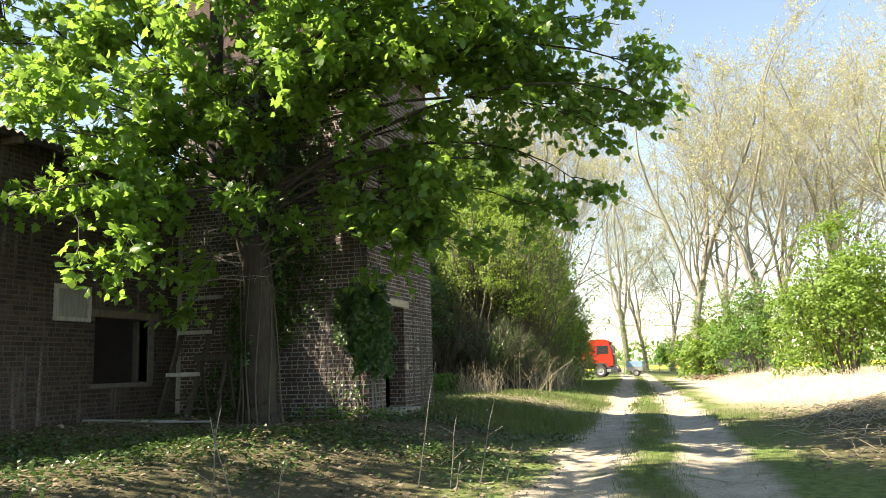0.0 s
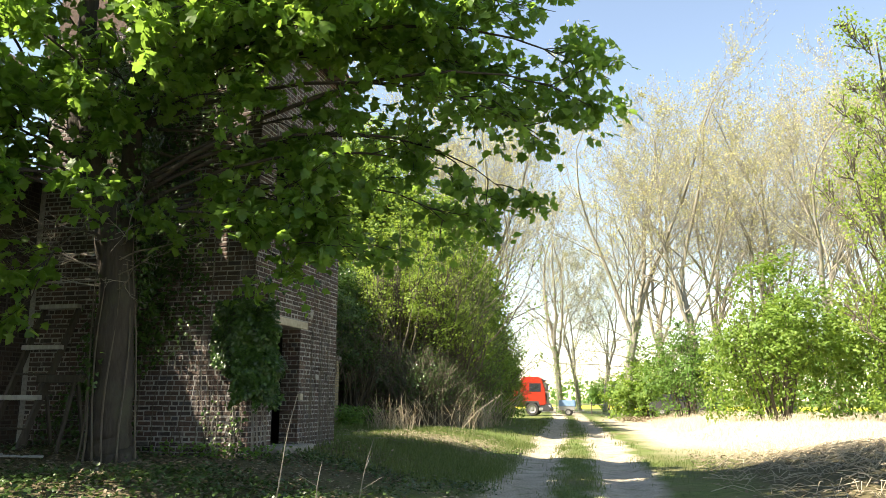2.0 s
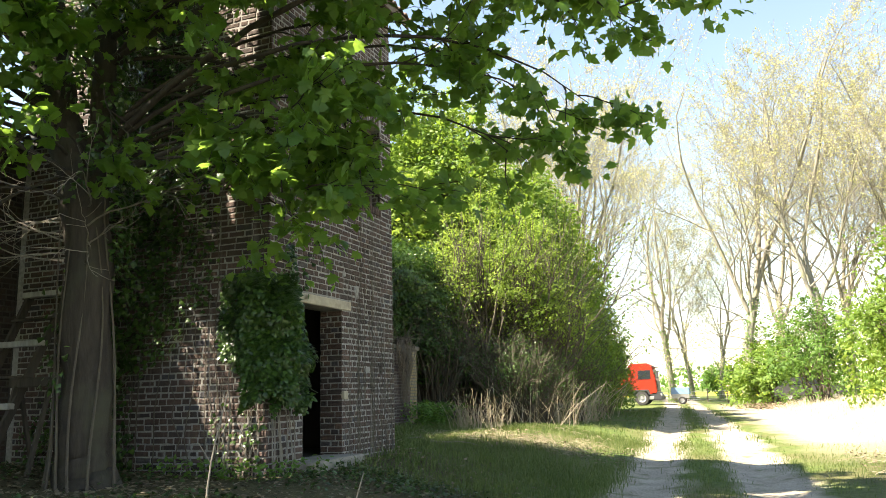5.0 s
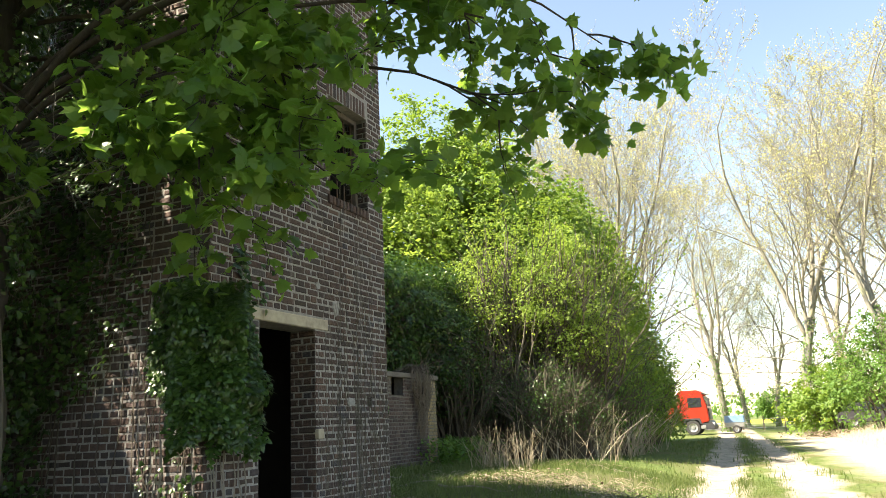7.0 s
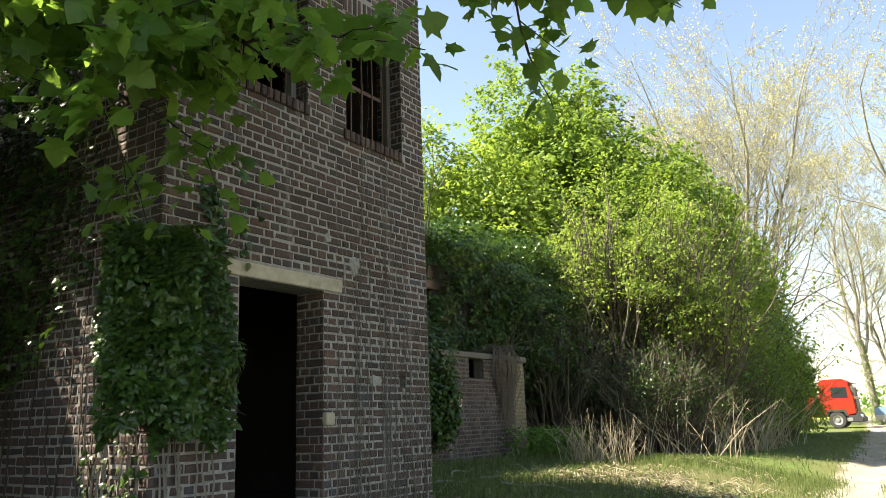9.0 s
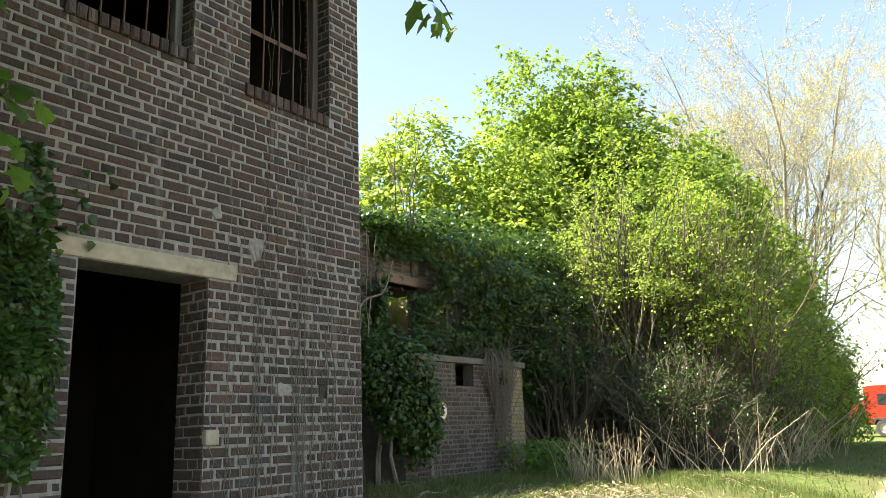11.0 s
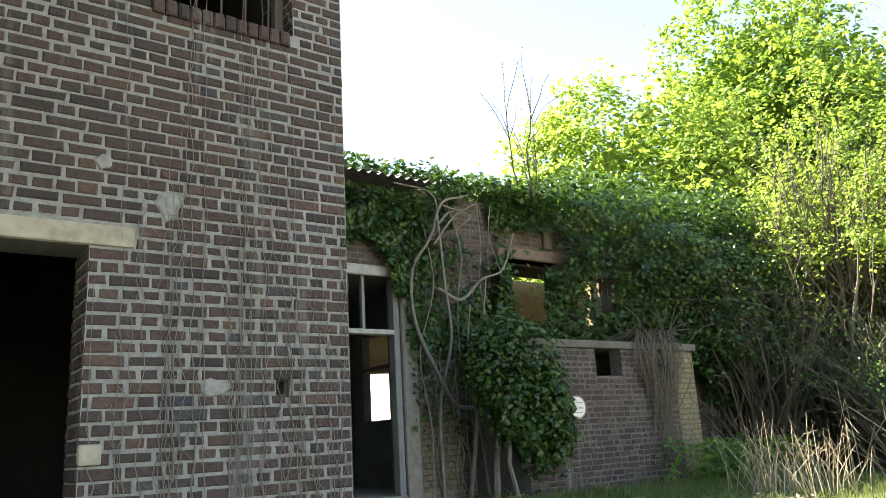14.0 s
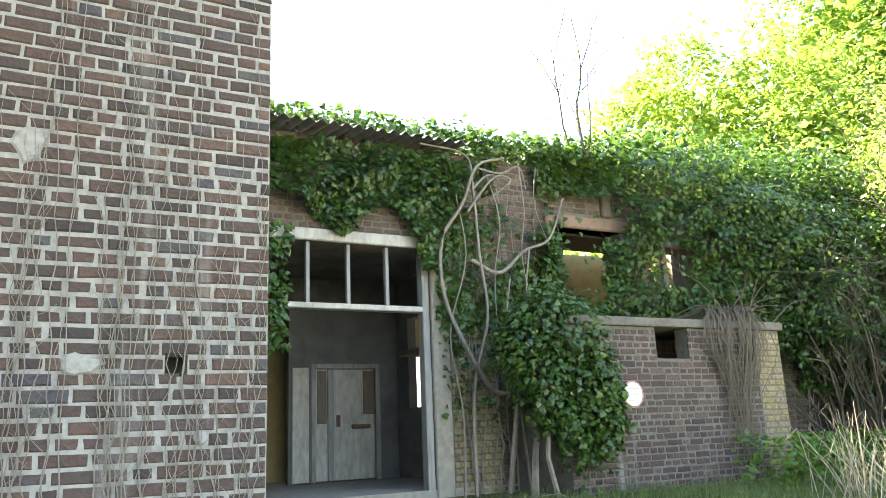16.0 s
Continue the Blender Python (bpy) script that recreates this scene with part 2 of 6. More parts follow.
def ground_mat():
    k = Mat("ground")
    sep = k.n("ShaderNodeSeparateXYZ")
    k.put(sep.inputs[0], k.co)
    x, y = sep.outputs[0], sep.outputs[1]
    wob = k.math("MULTIPLY", k.math("SUBTRACT", k.noise(0.7, 4), 0.5), 0.9)
    mid = k.math("ADD", k.math("MULTIPLY", y, -0.0585), k.math("MULTIPLY", k.math("MULTIPLY", y, y), -0.00034))
    dx = k.math("ADD", k.math("SUBTRACT", x, k.math("SUBTRACT", mid, 0.1)), wob)
    off = k.math("ABSOLUTE", k.math("SUBTRACT", k.math("ABSOLUTE", dx), 0.82))
    rut = k.ramp(off, [(0.40, (1, 1, 1)), (0.64, (0, 0, 0))])
    fine, coarse = k.noise(28, 8, 0.7), k.noise(1.6, 5)
    stone = k.mix(k.mask(fine, 0.38, 0.66), (0.22, 0.185, 0.14), (0.44, 0.39, 0.31))
    stone = k.mix(k.mask(coarse, 0.45, 0.7), stone, k.mix(0.6, stone, (0.5, 0.44, 0.34)))
    grass = k.mix(k.mask(k.noise(9, 6), 0.35, 0.65), (0.05, 0.085, 0.02), (0.13, 0.17, 0.05))
    grass = k.mix(k.mask(k.noise(0.45, 4), 0.45, 0.65), grass, (0.125, 0.125, 0.055))
    litter = k.mix(k.mask(k.noise(22, 8, 0.7), 0.36, 0.66), (0.04, 0.031, 0.021), (0.13, 0.10, 0.064))
    side = k.math("ADD", k.math("ABSOLUTE", dx), k.math("MULTIPLY", k.math("SUBTRACT", k.noise(0.5, 4), 0.5), 3.0))
    near = k.ramp(k.math("DIVIDE", y, 60.0), [(0.30, (1, 1, 1)), (0.40, (0, 0, 0))])
    lit = k.math("MULTIPLY", k.ramp(k.math("DIVIDE", side, 10.0), [(0.2, (0, 0, 0)), (0.3, (1, 1, 1))]), near)
    col = k.mix(k.math("MULTIPLY", lit, 0.8), grass, litter)
    field = k.ramp(k.math("DIVIDE", y, 1000.0), [(0.12, (0, 0, 0)), (0.122, (1, 1, 1)), (0.19, (1, 1, 1)), (0.195, (0, 0, 0))])
    straw = k.mix(k.mask(k.noise(14, 7, 0.7), 0.35, 0.65), (0.25, 0.215, 0.15), (0.5, 0.445, 0.34))
    dry = k.math("MULTIPLY", k.ramp(k.math("DIVIDE", k.math("ADD", dx, wob), 10.0), [(0.17, (0, 0, 0)), (0.27, (1, 1, 1))]), k.ramp(k.math("DIVIDE", y, 100.0), [(0.19, (0, 0, 0)), (0.27, (1, 1, 1)), (0.6, (1, 1, 1)), (0.72, (0, 0, 0))]))
    col = k.mix(dry, col, straw)
    col = k.mix(field, col, (0.55, 0.52, 0.05))
    col = k.mix(k.math("MULTIPLY", rut, k.mask(k.noise(2.5, 5), 0.25, 0.45)), col, stone)
    k.bump(k.math("ADD", fine, k.noise(6, 5)), 0.7, 0.03)
    return k.set(col, 0.95, spec=0.15)


M_GROUND = ground_mat()


# ---------------------------------------------------------------- mesh helpers
def mesh_of(name, V, faces):
    """A mesh from an (n, 3) array and a list of (m, k) index arrays."""
    me = bpy.data.meshes.new(name)
    V = np.asarray(V, dtype=np.float32)
    faces = [np.asarray(f, dtype=np.int32) for f in faces if len(f)]
    me.vertices.add(len(V))
    me.vertices.foreach_set("co", V.ravel())
    loops = np.concatenate([f.ravel() for f in faces])
    tot = np.concatenate([np.full(len(f), f.shape[1], dtype=np.int32) for f in faces])
    me.loops.add(len(loops))
    me.loops.foreach_set("vertex_index", loops)
    me.polygons.add(len(tot))
    me.polygons.foreach_set("loop_start", np.concatenate([[0], np.cumsum(tot)[:-1]]).astype(np.int32))
    me.polygons.foreach_set("loop_total", tot)
    me.polygons.foreach_set("use_smooth", np.zeros(len(tot), dtype=bool))
    me.update(calc_edges=True)
    return me


class Acc:
    """Collects pieces of geometry that become one mesh."""

    def __init__(self):
        self.v, self.f, self.count = [], {}, 0

    def add(self, V, F):
        V, F = np.asarray(V, dtype=float), np.asarray(F, dtype=int)
        self.v.append(V)
        self.f.setdefault(F.shape[1], []).append(F + self.count)
        self.count += len(V)
        return self

    def box(self, x0, y0, z0, x1, y1, z1):
        V = [(x, y, z) for x in (x0, x1) for y in (y0, y1) for z in (z0, z1)]
        F = [(0, 1, 3, 2), (4, 6, 7, 5), (0, 4, 5, 1), (2, 3, 7, 6), (0, 2, 6, 4), (1, 5, 7, 3)]
        return self.add(V, F)

    def tube(self, P, R, sides=6):
        P = np.asarray(P, dtype=float)
        n = len(P)
        R = np.broadcast_to(np.asarray(R, dtype=float), (n,))
        T = np.gradient(P, axis=0)
        T /= np.linalg.norm(T, axis=1)[:, None] + 1e-9
        ref = np.where(np.abs(T[:, 2:3]) < 0.9, [[0, 0, 1.0]], [[1.0, 0, 0]])
        U = np.cross(T, ref)
        U /= np.linalg.norm(U, axis=1)[:, None] + 1e-9
        W = np.cross(T, U)
        a = np.arange(sides) * 2 * np.pi / sides
        V = (P[:, None] + R[:, None, None] * (np.cos(a)[None, :, None] * U[:, None] + np.sin(a)[None, :, None] * W[:, None])).reshape(-1, 3)
        i, j = np.meshgrid(np.arange(n - 1), np.arange(sides), indexing="ij")
        k = (j + 1) % sides
        F = np.stack([i * sides + j, i * sides + k, (i + 1) * sides + k, (i + 1) * sides + j], -1).reshape(-1, 4)
        return self.add(V, F)

    def mesh(self, name):
        return mesh_of(name, np.concatenate(self.v), [np.concatenate(f) for f in self.f.values()])


def thing(name, me=None, mat=None, label="", category="", group="", kind=""):
    ob = new(name, me)
    if me and mat and not me.materials:
        me.materials.append(mat)
    return tagged(ob, label, category, group, kind)


def part(name, me, mat, parent, label=""):
    """One mesh object under a thing or a part; me may be a mesh, an Acc or a bmesh."""
    if isinstance(me, Acc):
        me = me.mesh(name)
    elif isinstance(me, bmesh.types.BMesh):
        bm, me = me, bpy.data.meshes.new(name)
        bm.to_mesh(me)
        bm.free()
    if mat and not me.materials:
        me.materials.append(mat)
    ob = new(name, me)
    ob.parent = parent
    return tagged(ob, label)


def smooth(me):
    me.polygons.foreach_set("use_smooth", np.ones(len(me.polygons), dtype=bool))
    return me


def bevel_box(x0, y0, z0, x1, y1, z1, w=0.01, seg=1):
    bm = bmesh.new()
    bmesh.ops.create_cube(bm, size=1.0)
    for v in bm.verts:
        v.co = ((x0 + x1) / 2 + v.co.x * (x1 - x0), (y0 + y1) / 2 + v.co.y * (y1 - y0), (z0 + z1) / 2 + v.co.z * (z1 - z0))
    bmesh.ops.bevel(bm, geom=list(bm.edges), offset=w, segments=seg, affect="EDGES", profile=0.6)
    return bm


def sstep(a, b, t):
    t = np.clip((np.asarray(t, dtype=float) - a) / (b - a), 0, 1)
    return t * t * (3 - 2 * t)


def waves(x, y, seed=0):
    """Cheap smooth noise, about -1 to 1."""
    r = np.random.RandomState(seed)
    s = 0
    for i in range(7):
        a, f, p = r.uniform(0, 6.28), 0.6 * 1.7 ** (i * 0.6), r.uniform(0, 6.28)
        s = s + np.sin(f * (x * np.cos(a) + y * np.sin(a)) + p + 1.3 * np.sin(0.5 * f * (y * np.cos(a) - x * np.sin(a)) + 2 * p)) / 1.25 ** i
    return s / 2.6


def track_mid(y):
    return -0.1 - 0.0585 * y - 0.00034 * y * y


def ground_z(x, y):
    """Height of the ground."""
    x, y = np.asarray(x, dtype=float), np.asarray(y, dtype=float)
    left = 0.47 * sstep(0, 1, (-2.4 - x) / 3.2) * sstep(-6, 3, y) * (1 - 0.5 * sstep(22, 34, y))
    left += 0.12 * sstep(-6.5, -8.5, x) * sstep(-6, 3, y) * (1 - sstep(26, 34, y))
    far = -0.14 * sstep(20, 65, y)
    dx = np.abs(x - track_mid(np.clip(y, -40, 90)))
    rut = -0.05 * np.exp(-((dx - 0.82) / 0.3) ** 2)
    heap = 0.55 * np.exp(-(((x - 4.6) / 2.3) ** 2 + ((y - 16.5) / 4.0) ** 2)) + 0.4 * np.exp(-(((x - 8.5) / 3.0) ** 2 + ((y - 20) / 6.0) ** 2))
    bank = 0.45 * sstep(1.8, 4.5, x + 0.05 * (y - 30)) * sstep(24, 30, y) * (1 - sstep(60, 75, y))
    rough = 0.025 * waves(x, y, 3) + 0.012 * waves(x * 4, y * 4, 4)
    calm = sstep(-9.3, -8.9, x)
    return left + far + rut + heap + bank + rough * np.clip(calm, 0.2, 1)


rng = np.random.RandomState(7)

# Leaf outlines: a middle point, then the rim, folded a little along the midrib.
MAPLE_LEAF = np.array([(0, 0.40, 0.04), (0, 0, 0), (0.17, 0.06, 0.0), (0.40, 0.0, -0.04), (0.30, 0.22, 0.0), (0.60, 0.48, -0.08), (0.33, 0.50, 0.0), (0.26, 0.72, -0.02), (0, 1.0, -0.08), (-0.26, 0.72, -0.02), (-0.33, 0.50, 0.0), (-0.60, 0.48, -0.08), (-0.30, 0.22, 0.0), (-0.40, 0.0, -0.04), (-0.17, 0.06, 0.0)])
IVY_LEAF = np.array([(0, 0.35, 0.05), (0, 0, 0), (0.45, 0.15, -0.02), (0.3, 0.5, 0.0), (0, 1.0, -0.05), (-0.3, 0.5, 0.0), (-0.45, 0.15, -0.02)])
OVAL_LEAF = np.array([(0, 0.45, 0.06), (0, 0, 0), (0.33, 0.4, 0.0), (0, 1.0, -0.03), (-0.33, 0.4, 0.0)])


def fan(t):
    n = len(t) - 1
    return np.array([(0, 1 + i, 1 + (i + 1) % n) for i in range(n)])


def leaves(acc, P, N, size, shape, hang=0.5):
    """Leaves at points P, faces towards N, tips drooping by hang."""
    P, N = np.asarray(P, dtype=float), np.asarray(N, dtype=float)
    n = len(P)
    if not n:
        return acc
    N = N / (np.linalg.norm(N, axis=1)[:, None] + 1e-9)
    D = rng.normal(size=(n, 3)) * 0.7
    D[:, 2] -= hang
    D -= (D * N).sum(1)[:, None] * N
    D /= np.linalg.norm(D, axis=1)[:, None] + 1e-9
    S = np.cross(D, N)
    s = np.broadcast_to(np.asarray(size, dtype=float), (n,))[:, None, None]
    V = P[:, None] + s * (shape[None, :, 0:1] * S[:, None] + shape[None, :, 1:2] * D[:, None] + shape[None, :, 2:3] * N[:, None])
    F = fan(shape)[None] + (np.arange(n) * len(shape))[:, None, None]
    return acc.add(V.reshape(-1, 3), F.reshape(-1, 3))


def unit(v):
    v = np.asarray(v, dtype=float)
    return v / (np.linalg.norm(v, axis=-1, keepdims=True) + 1e-9)


def limb(acc, p, d, length, r0, r1, sides=6, bend=0.25, lift=0.15, n=6):
    """A wandering tapered limb from p along d. Returns its points."""
    P, q, d = [np.array(p, dtype=float)], np.array(p, dtype=float), unit(d)
    for i in range(n):
        d = unit(d + rng.normal(size=3) * bend / n ** 0.5 + np.array([0, 0, lift / n]))
        q = q + d * length / n
        P.append(q)
    acc.tube(P, np.linspace(r0, r1, n + 1), sides)
    return np.array(P), d


def branch(acc, p, d, length, r, depth, tips, spread=0.7, lift=0.2, ratio=0.62, kids=(3, 5), thin=0.004):
    P, e = limb(acc, p, d, length, r, max(r * 0.45, thin), 6 if r > 0.05 else 4 if r > 0.015 else 3, 0.3, lift, 6 if depth else 4)
    if depth == 0:
        tips.extend(P[1:])
        return
    for i in range(rng.randint(*kids)):
        at = rng.uniform(0.35, 1.0) * (len(P) - 1)
        a = int(min(at, len(P) - 2))
        q = P[a] + (P[a + 1] - P[a]) * (at - a)
        t = unit(P[a + 1] - P[a])
        w = unit(np.cross(t, rng.normal(size=3)))
        branch(acc, q, unit(t + w * spread * rng.uniform(0.6, 1.3)), length * ratio * rng.uniform(0.75, 1.2), max(r * 0.45, thin), depth - 1, tips, spread, lift, ratio, kids, thin)
    branch(acc, P[-1], e, length * ratio, max(r * 0.45, thin), depth - 1, tips, spread, lift, ratio, kids, thin)


def curve_through(P, n=26):
    """A smooth line through the points."""
    P = np.asarray(P, dtype=float)
    Q = np.vstack([2 * P[0] - P[1], P, 2 * P[-1] - P[-2]])
    out = []
    m = max(2, n // (len(P) - 1))
    for k in range(1, len(Q) - 2):
        for t in np.arange(m) / m:
            a, b, c, d = Q[k - 1:k + 3]
            out.append(0.5 * (2 * b + (c - a) * t + (2 * a - 5 * b + 4 * c - d) * t * t + (3 * b - a - 3 * c + d) * t ** 3))
    return np.array(out + [P[-1]])


# ---------------------------------------------------------------- ground
def spaced(lo, hi, step, far):
    a = list(np.arange(lo, hi + 1e-6, step))
    s, x = step, hi
    while x < far:
        s *= 1.35
        x += s
        a.append(x)
    s, x = step, lo
    while x > -far:
        s *= 1.35
        x -= s
        a.insert(0, x)
    return np.array(a)


gx, gy = spaced(-10.5, 11.0, 0.2, 2500), spaced(-4.0, 38.0, 0.25, 2500)
GX, GY = np.meshgrid(gx, gy, indexing="ij")
i, j = np.meshgrid(np.arange(len(gx) - 1), np.arange(len(gy) - 1), indexing="ij")
q = i * len(gy) + j
ground = thing("ground", smooth(mesh_of("ground", np.stack([GX, GY, ground_z(GX, GY)], -1).reshape(-1, 3), [np.stack([q, q + len(gy), q + len(gy) + 1, q + 1], -1).reshape(-1, 4)])), M_GROUND, "earth and grass ground with a rutted gravel farm track", "ground", kind="structure")


# ---------------------------------------------------------------- walls
class Face:
    """An upright wall face: origin, the way along it and the way out of it."""

    def __init__(self, o, u, n):
        self.o, self.u, self.n = (np.array(a, dtype=float) for a in (o, u, n))

    def at(self, u, d, z):
        u, d, z = np.broadcast_arrays(np.asarray(u, dtype=float), d, z)
        return self.o + u[..., None] * self.u + d[..., None] * self.n + z[..., None] * np.array([0, 0, 1.0])

    def box(self, acc, u0, u1, z0, z1, d0, d1):
        a, b = self.at(u0, d0, z0), self.at(u1, d1, z1)
        lo, hi = np.minimum(a, b), np.maximum(a, b)
        return acc.box(*lo, *hi)


def wall_core(face, u0, u1, z0, z1, holes, back, front=-0.007):
    """The wall's body from depth front to depth -back, with openings through it."""
    acc = Acc()
    cu = sorted({u0, u1, *[h[k] for h in holes for k in (0, 1)]})
    for a, b in zip(cu, cu[1:]):
        z = z0
        for h in sorted((h for h in holes if h[0] <= a + 1e-6 and h[1] >= b - 1e-6), key=lambda h: h[2]):
            if h[2] > z + 1e-6:
                face.box(acc, a, b, z, h[2], -back, front)
            z = h[3]
        if z < z1:
            face.box(acc, a, b, z, z1, -back, front)
    return acc


COURSE = 0.075


def bond(u0, u1, z0, z1, holes, seed, jitter=0.004):
    """Bricks of a cross bond: rows of (u0, u1, z0, z1), cut at the openings."""
    r = random.Random(seed)
    out = []
    row = int(z0 / COURSE)
    while row * COURSE < z1 - 0.03:
        z = row * COURSE
        zh = z + COURSE - 0.012
        cuts = sorted((h[0], h[1]) for h in holes if h[2] < zh - 0.02 and h[3] > z + 0.02)
        spans, a = [], u0
        for c0, c1 in cuts:
            if c0 > a:
                spans.append((a, c0))
            a = max(a, c1)
        if a < u1:
            spans.append((a, u1))
        for a, b in spans:
            u = a - (0.0, 0.06, 0.115, 0.06)[row % 4]
            while u < b - 0.025:
                w = 0.215 if (r.random() > 0.26 if row % 2 == 0 else r.random() < 0.2) else 0.105
                w += r.uniform(-1, 1) * jitter
                s, e = max(u, a), min(u + w, b)
                if b - e < 0.045:
                    e = b
                if e - s > 0.03:
                    out.append((s, e, max(z, z0) + r.uniform(-1, 1) * jitter * 0.5, zh + r.uniform(-1, 1) * jitter * 0.5))
                u = e + 0.012 if e > u else u + w + 0.012
        row += 1
    return out


def brick_verts(face, L, seed, proud=0.0):
    """Chamfered, slightly uneven bricks, open at the back."""
    r = np.random.RandomState(seed)
    L = np.array(L)
    n = len(L)
    d = proud + r.uniform(-0.003, 0.002, n)
    c = 0.006 + r.uniform(0, 0.006, n)
    V = np.zeros((n, 12, 3))
    for k, (s, t) in enumerate(((0, 2), (1, 2), (1, 3), (0, 3))):
        du, dz = (1 if s == 0 else -1), (1 if t == 2 else -1)
        ju, jz = r.uniform(-0.004, 0.004, n), r.uniform(-0.003, 0.003, n)
        V[:, k] = face.at(L[:, s], -0.03, L[:, t])
        V[:, 4 + k] = face.at(L[:, s] + ju, d - c, L[:, t] + jz)
        V[:, 8 + k] = face.at(L[:, s] + ju + du * c * r.uniform(0.8, 1.9, n), d + r.uniform(-0.0015, 0.0015, n), L[:, t] + jz + dz * c * r.uniform(0.8, 1.5, n))
    return V


_q = [(8, 9, 10, 11)] + [(4 + k, 4 + (k + 1) % 4, 8 + (k + 1) % 4, 8 + k) for k in range(4)] + [(k, (k + 1) % 4, 4 + (k + 1) % 4, 4 + k) for k in range(4)]
BRICK_F = np.array(_q)


def brick_stuff(face, L, parent, mat, seed, name="bricks"):
    V = brick_verts(face, L, seed)
    F = BRICK_F[None] + (np.arange(len(L)) * 12)[:, None, None]
    ob = part(name, mesh_of(name, V.reshape(-1, 3), [F.reshape(-1, 4)]), mat, parent)
    return tagged(ob, kind="stuff")


# The tower.
TX, TY0, TY1, TW, TOP = -5.56, 12.5, 15.88, -9.55, 7.4
DOOR = (13.26, 14.25, 0.3, 2.475)
WIN_L, WIN_R = (13.08, 14.04, 4.2, 5.43), (14.58, 15.5, 4.12, 5.43)
NICHE = (15.36, 15.47, 1.62, 1.73)
F_EAST = Face((TX, 0, 0), (0, 1, 0), (1, 0, 0))
F_SOUTH = Face((0, TY0, 0), (1, 0, 0), (0, -1, 0))
F_NORTH = Face((0, TY1, 0), (1, 0, 0), (0, 1, 0))
tower_east = thing("wall_tower_east", wall_core(F_EAST, TY0 + 0.009, TY1, -0.3, TOP, [DOOR, WIN_L, WIN_R, NICHE], 0.34).mesh("wall"), M_MORTAR, "dark red-brown brick tower wall with pale mortar", "wall", kind="structure")
tower_south = thing("wall_tower_south", wall_core(F_SOUTH, TW, TX - 0.34, -0.3, TOP, [], 0.34).mesh("wall"), M_MORTAR, "shaded brick tower wall with dead vines and ivy", "wall", kind="structure")
tower_north = thing("wall_tower_north", wall_core(F_NORTH, TW, TX - 0.34, -0.3, TOP, [], 0.34).mesh("wall"), M_MORTAR, "brick side wall of the tower", "wall", kind="structure")
# Inner faces and added linings are coloured dark so the openings read as shade.
tower_west = thing("wall_tower_west", Acc().box(TW, TY0 + 0.34, -0.3, TW + 0.3, TY1 - 0.34, TOP).mesh("wall"), M_DARK, "inner wall of the tower, coloured dark for shade", "wall", kind="structure")
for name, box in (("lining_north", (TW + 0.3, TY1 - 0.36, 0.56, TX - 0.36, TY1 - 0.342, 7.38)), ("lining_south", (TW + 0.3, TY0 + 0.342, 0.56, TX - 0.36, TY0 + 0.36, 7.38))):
    thing(name, Acc().box(*box).mesh("lining"), M_DARK, "dark lining that blackens the tower's shaded inside", "wall", kind="structure")
thing("niche_back", Acc().box(TX - 0.33, 15.3, 1.55, TX - 0.14, 15.54, 1.8).mesh("niche"), M_DARK, "back of a small square hole, coloured dark for shade", "wall", kind="structure")
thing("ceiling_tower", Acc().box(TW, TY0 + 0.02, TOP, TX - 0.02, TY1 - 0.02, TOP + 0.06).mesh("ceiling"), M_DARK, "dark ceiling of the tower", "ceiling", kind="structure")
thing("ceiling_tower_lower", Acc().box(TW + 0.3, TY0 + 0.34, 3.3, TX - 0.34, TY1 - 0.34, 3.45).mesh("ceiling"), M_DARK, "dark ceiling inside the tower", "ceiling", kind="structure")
thing("floor_tower", Acc().box(TW + 0.3, TY0 + 0.34, 0.3, TX - 0.02, TY1 - 0.34, 0.56).mesh("floor"), M_DARK, "floor inside the tower, coloured dark for shade", "floor", kind="structure")

east = bond(TY0, TY1, 0.2, TOP, [DOOR, WIN_L, WIN_R, NICHE, (13.0, 14.5, 2.46, 2.62), (WIN_R[0] - 0.04, WIN_R[1] + 0.05, 4.02, 4.13), (WIN_L[0] - 0.04, WIN_L[1] + 0.05, 4.1, 4.21), (WIN_R[0] - 0.04, WIN_R[1] + 0.04, 5.43, 5.66), (WIN_L[0] - 0.04, WIN_L[1] + 0.04, 5.43, 5.66)], 11)
single = [b for b in east if b[0] > 14.26 and 1.05 < b[2] < 2.85]
rest = [b for b in east if not (b[0] > 14.26 and 1.05 < b[2] < 2.85)]
brick_stuff(F_EAST, rest, tower_east, M_BRICK, 21)
south = bond(TW + 0.1, TX, 0.2, TOP, [], 12)
brick_stuff(F_SOUTH, south, tower_south, M_BRICK, 22)
F_JAMB = Face((TX, DOOR[1] - 0.009, 0), (-1, 0, 0), (0, -1, 0))
brick_stuff(F_JAMB, bond(0.01, 0.34, 0.56, 2.46, [], 13), tower_east, M_BRICK, 23)
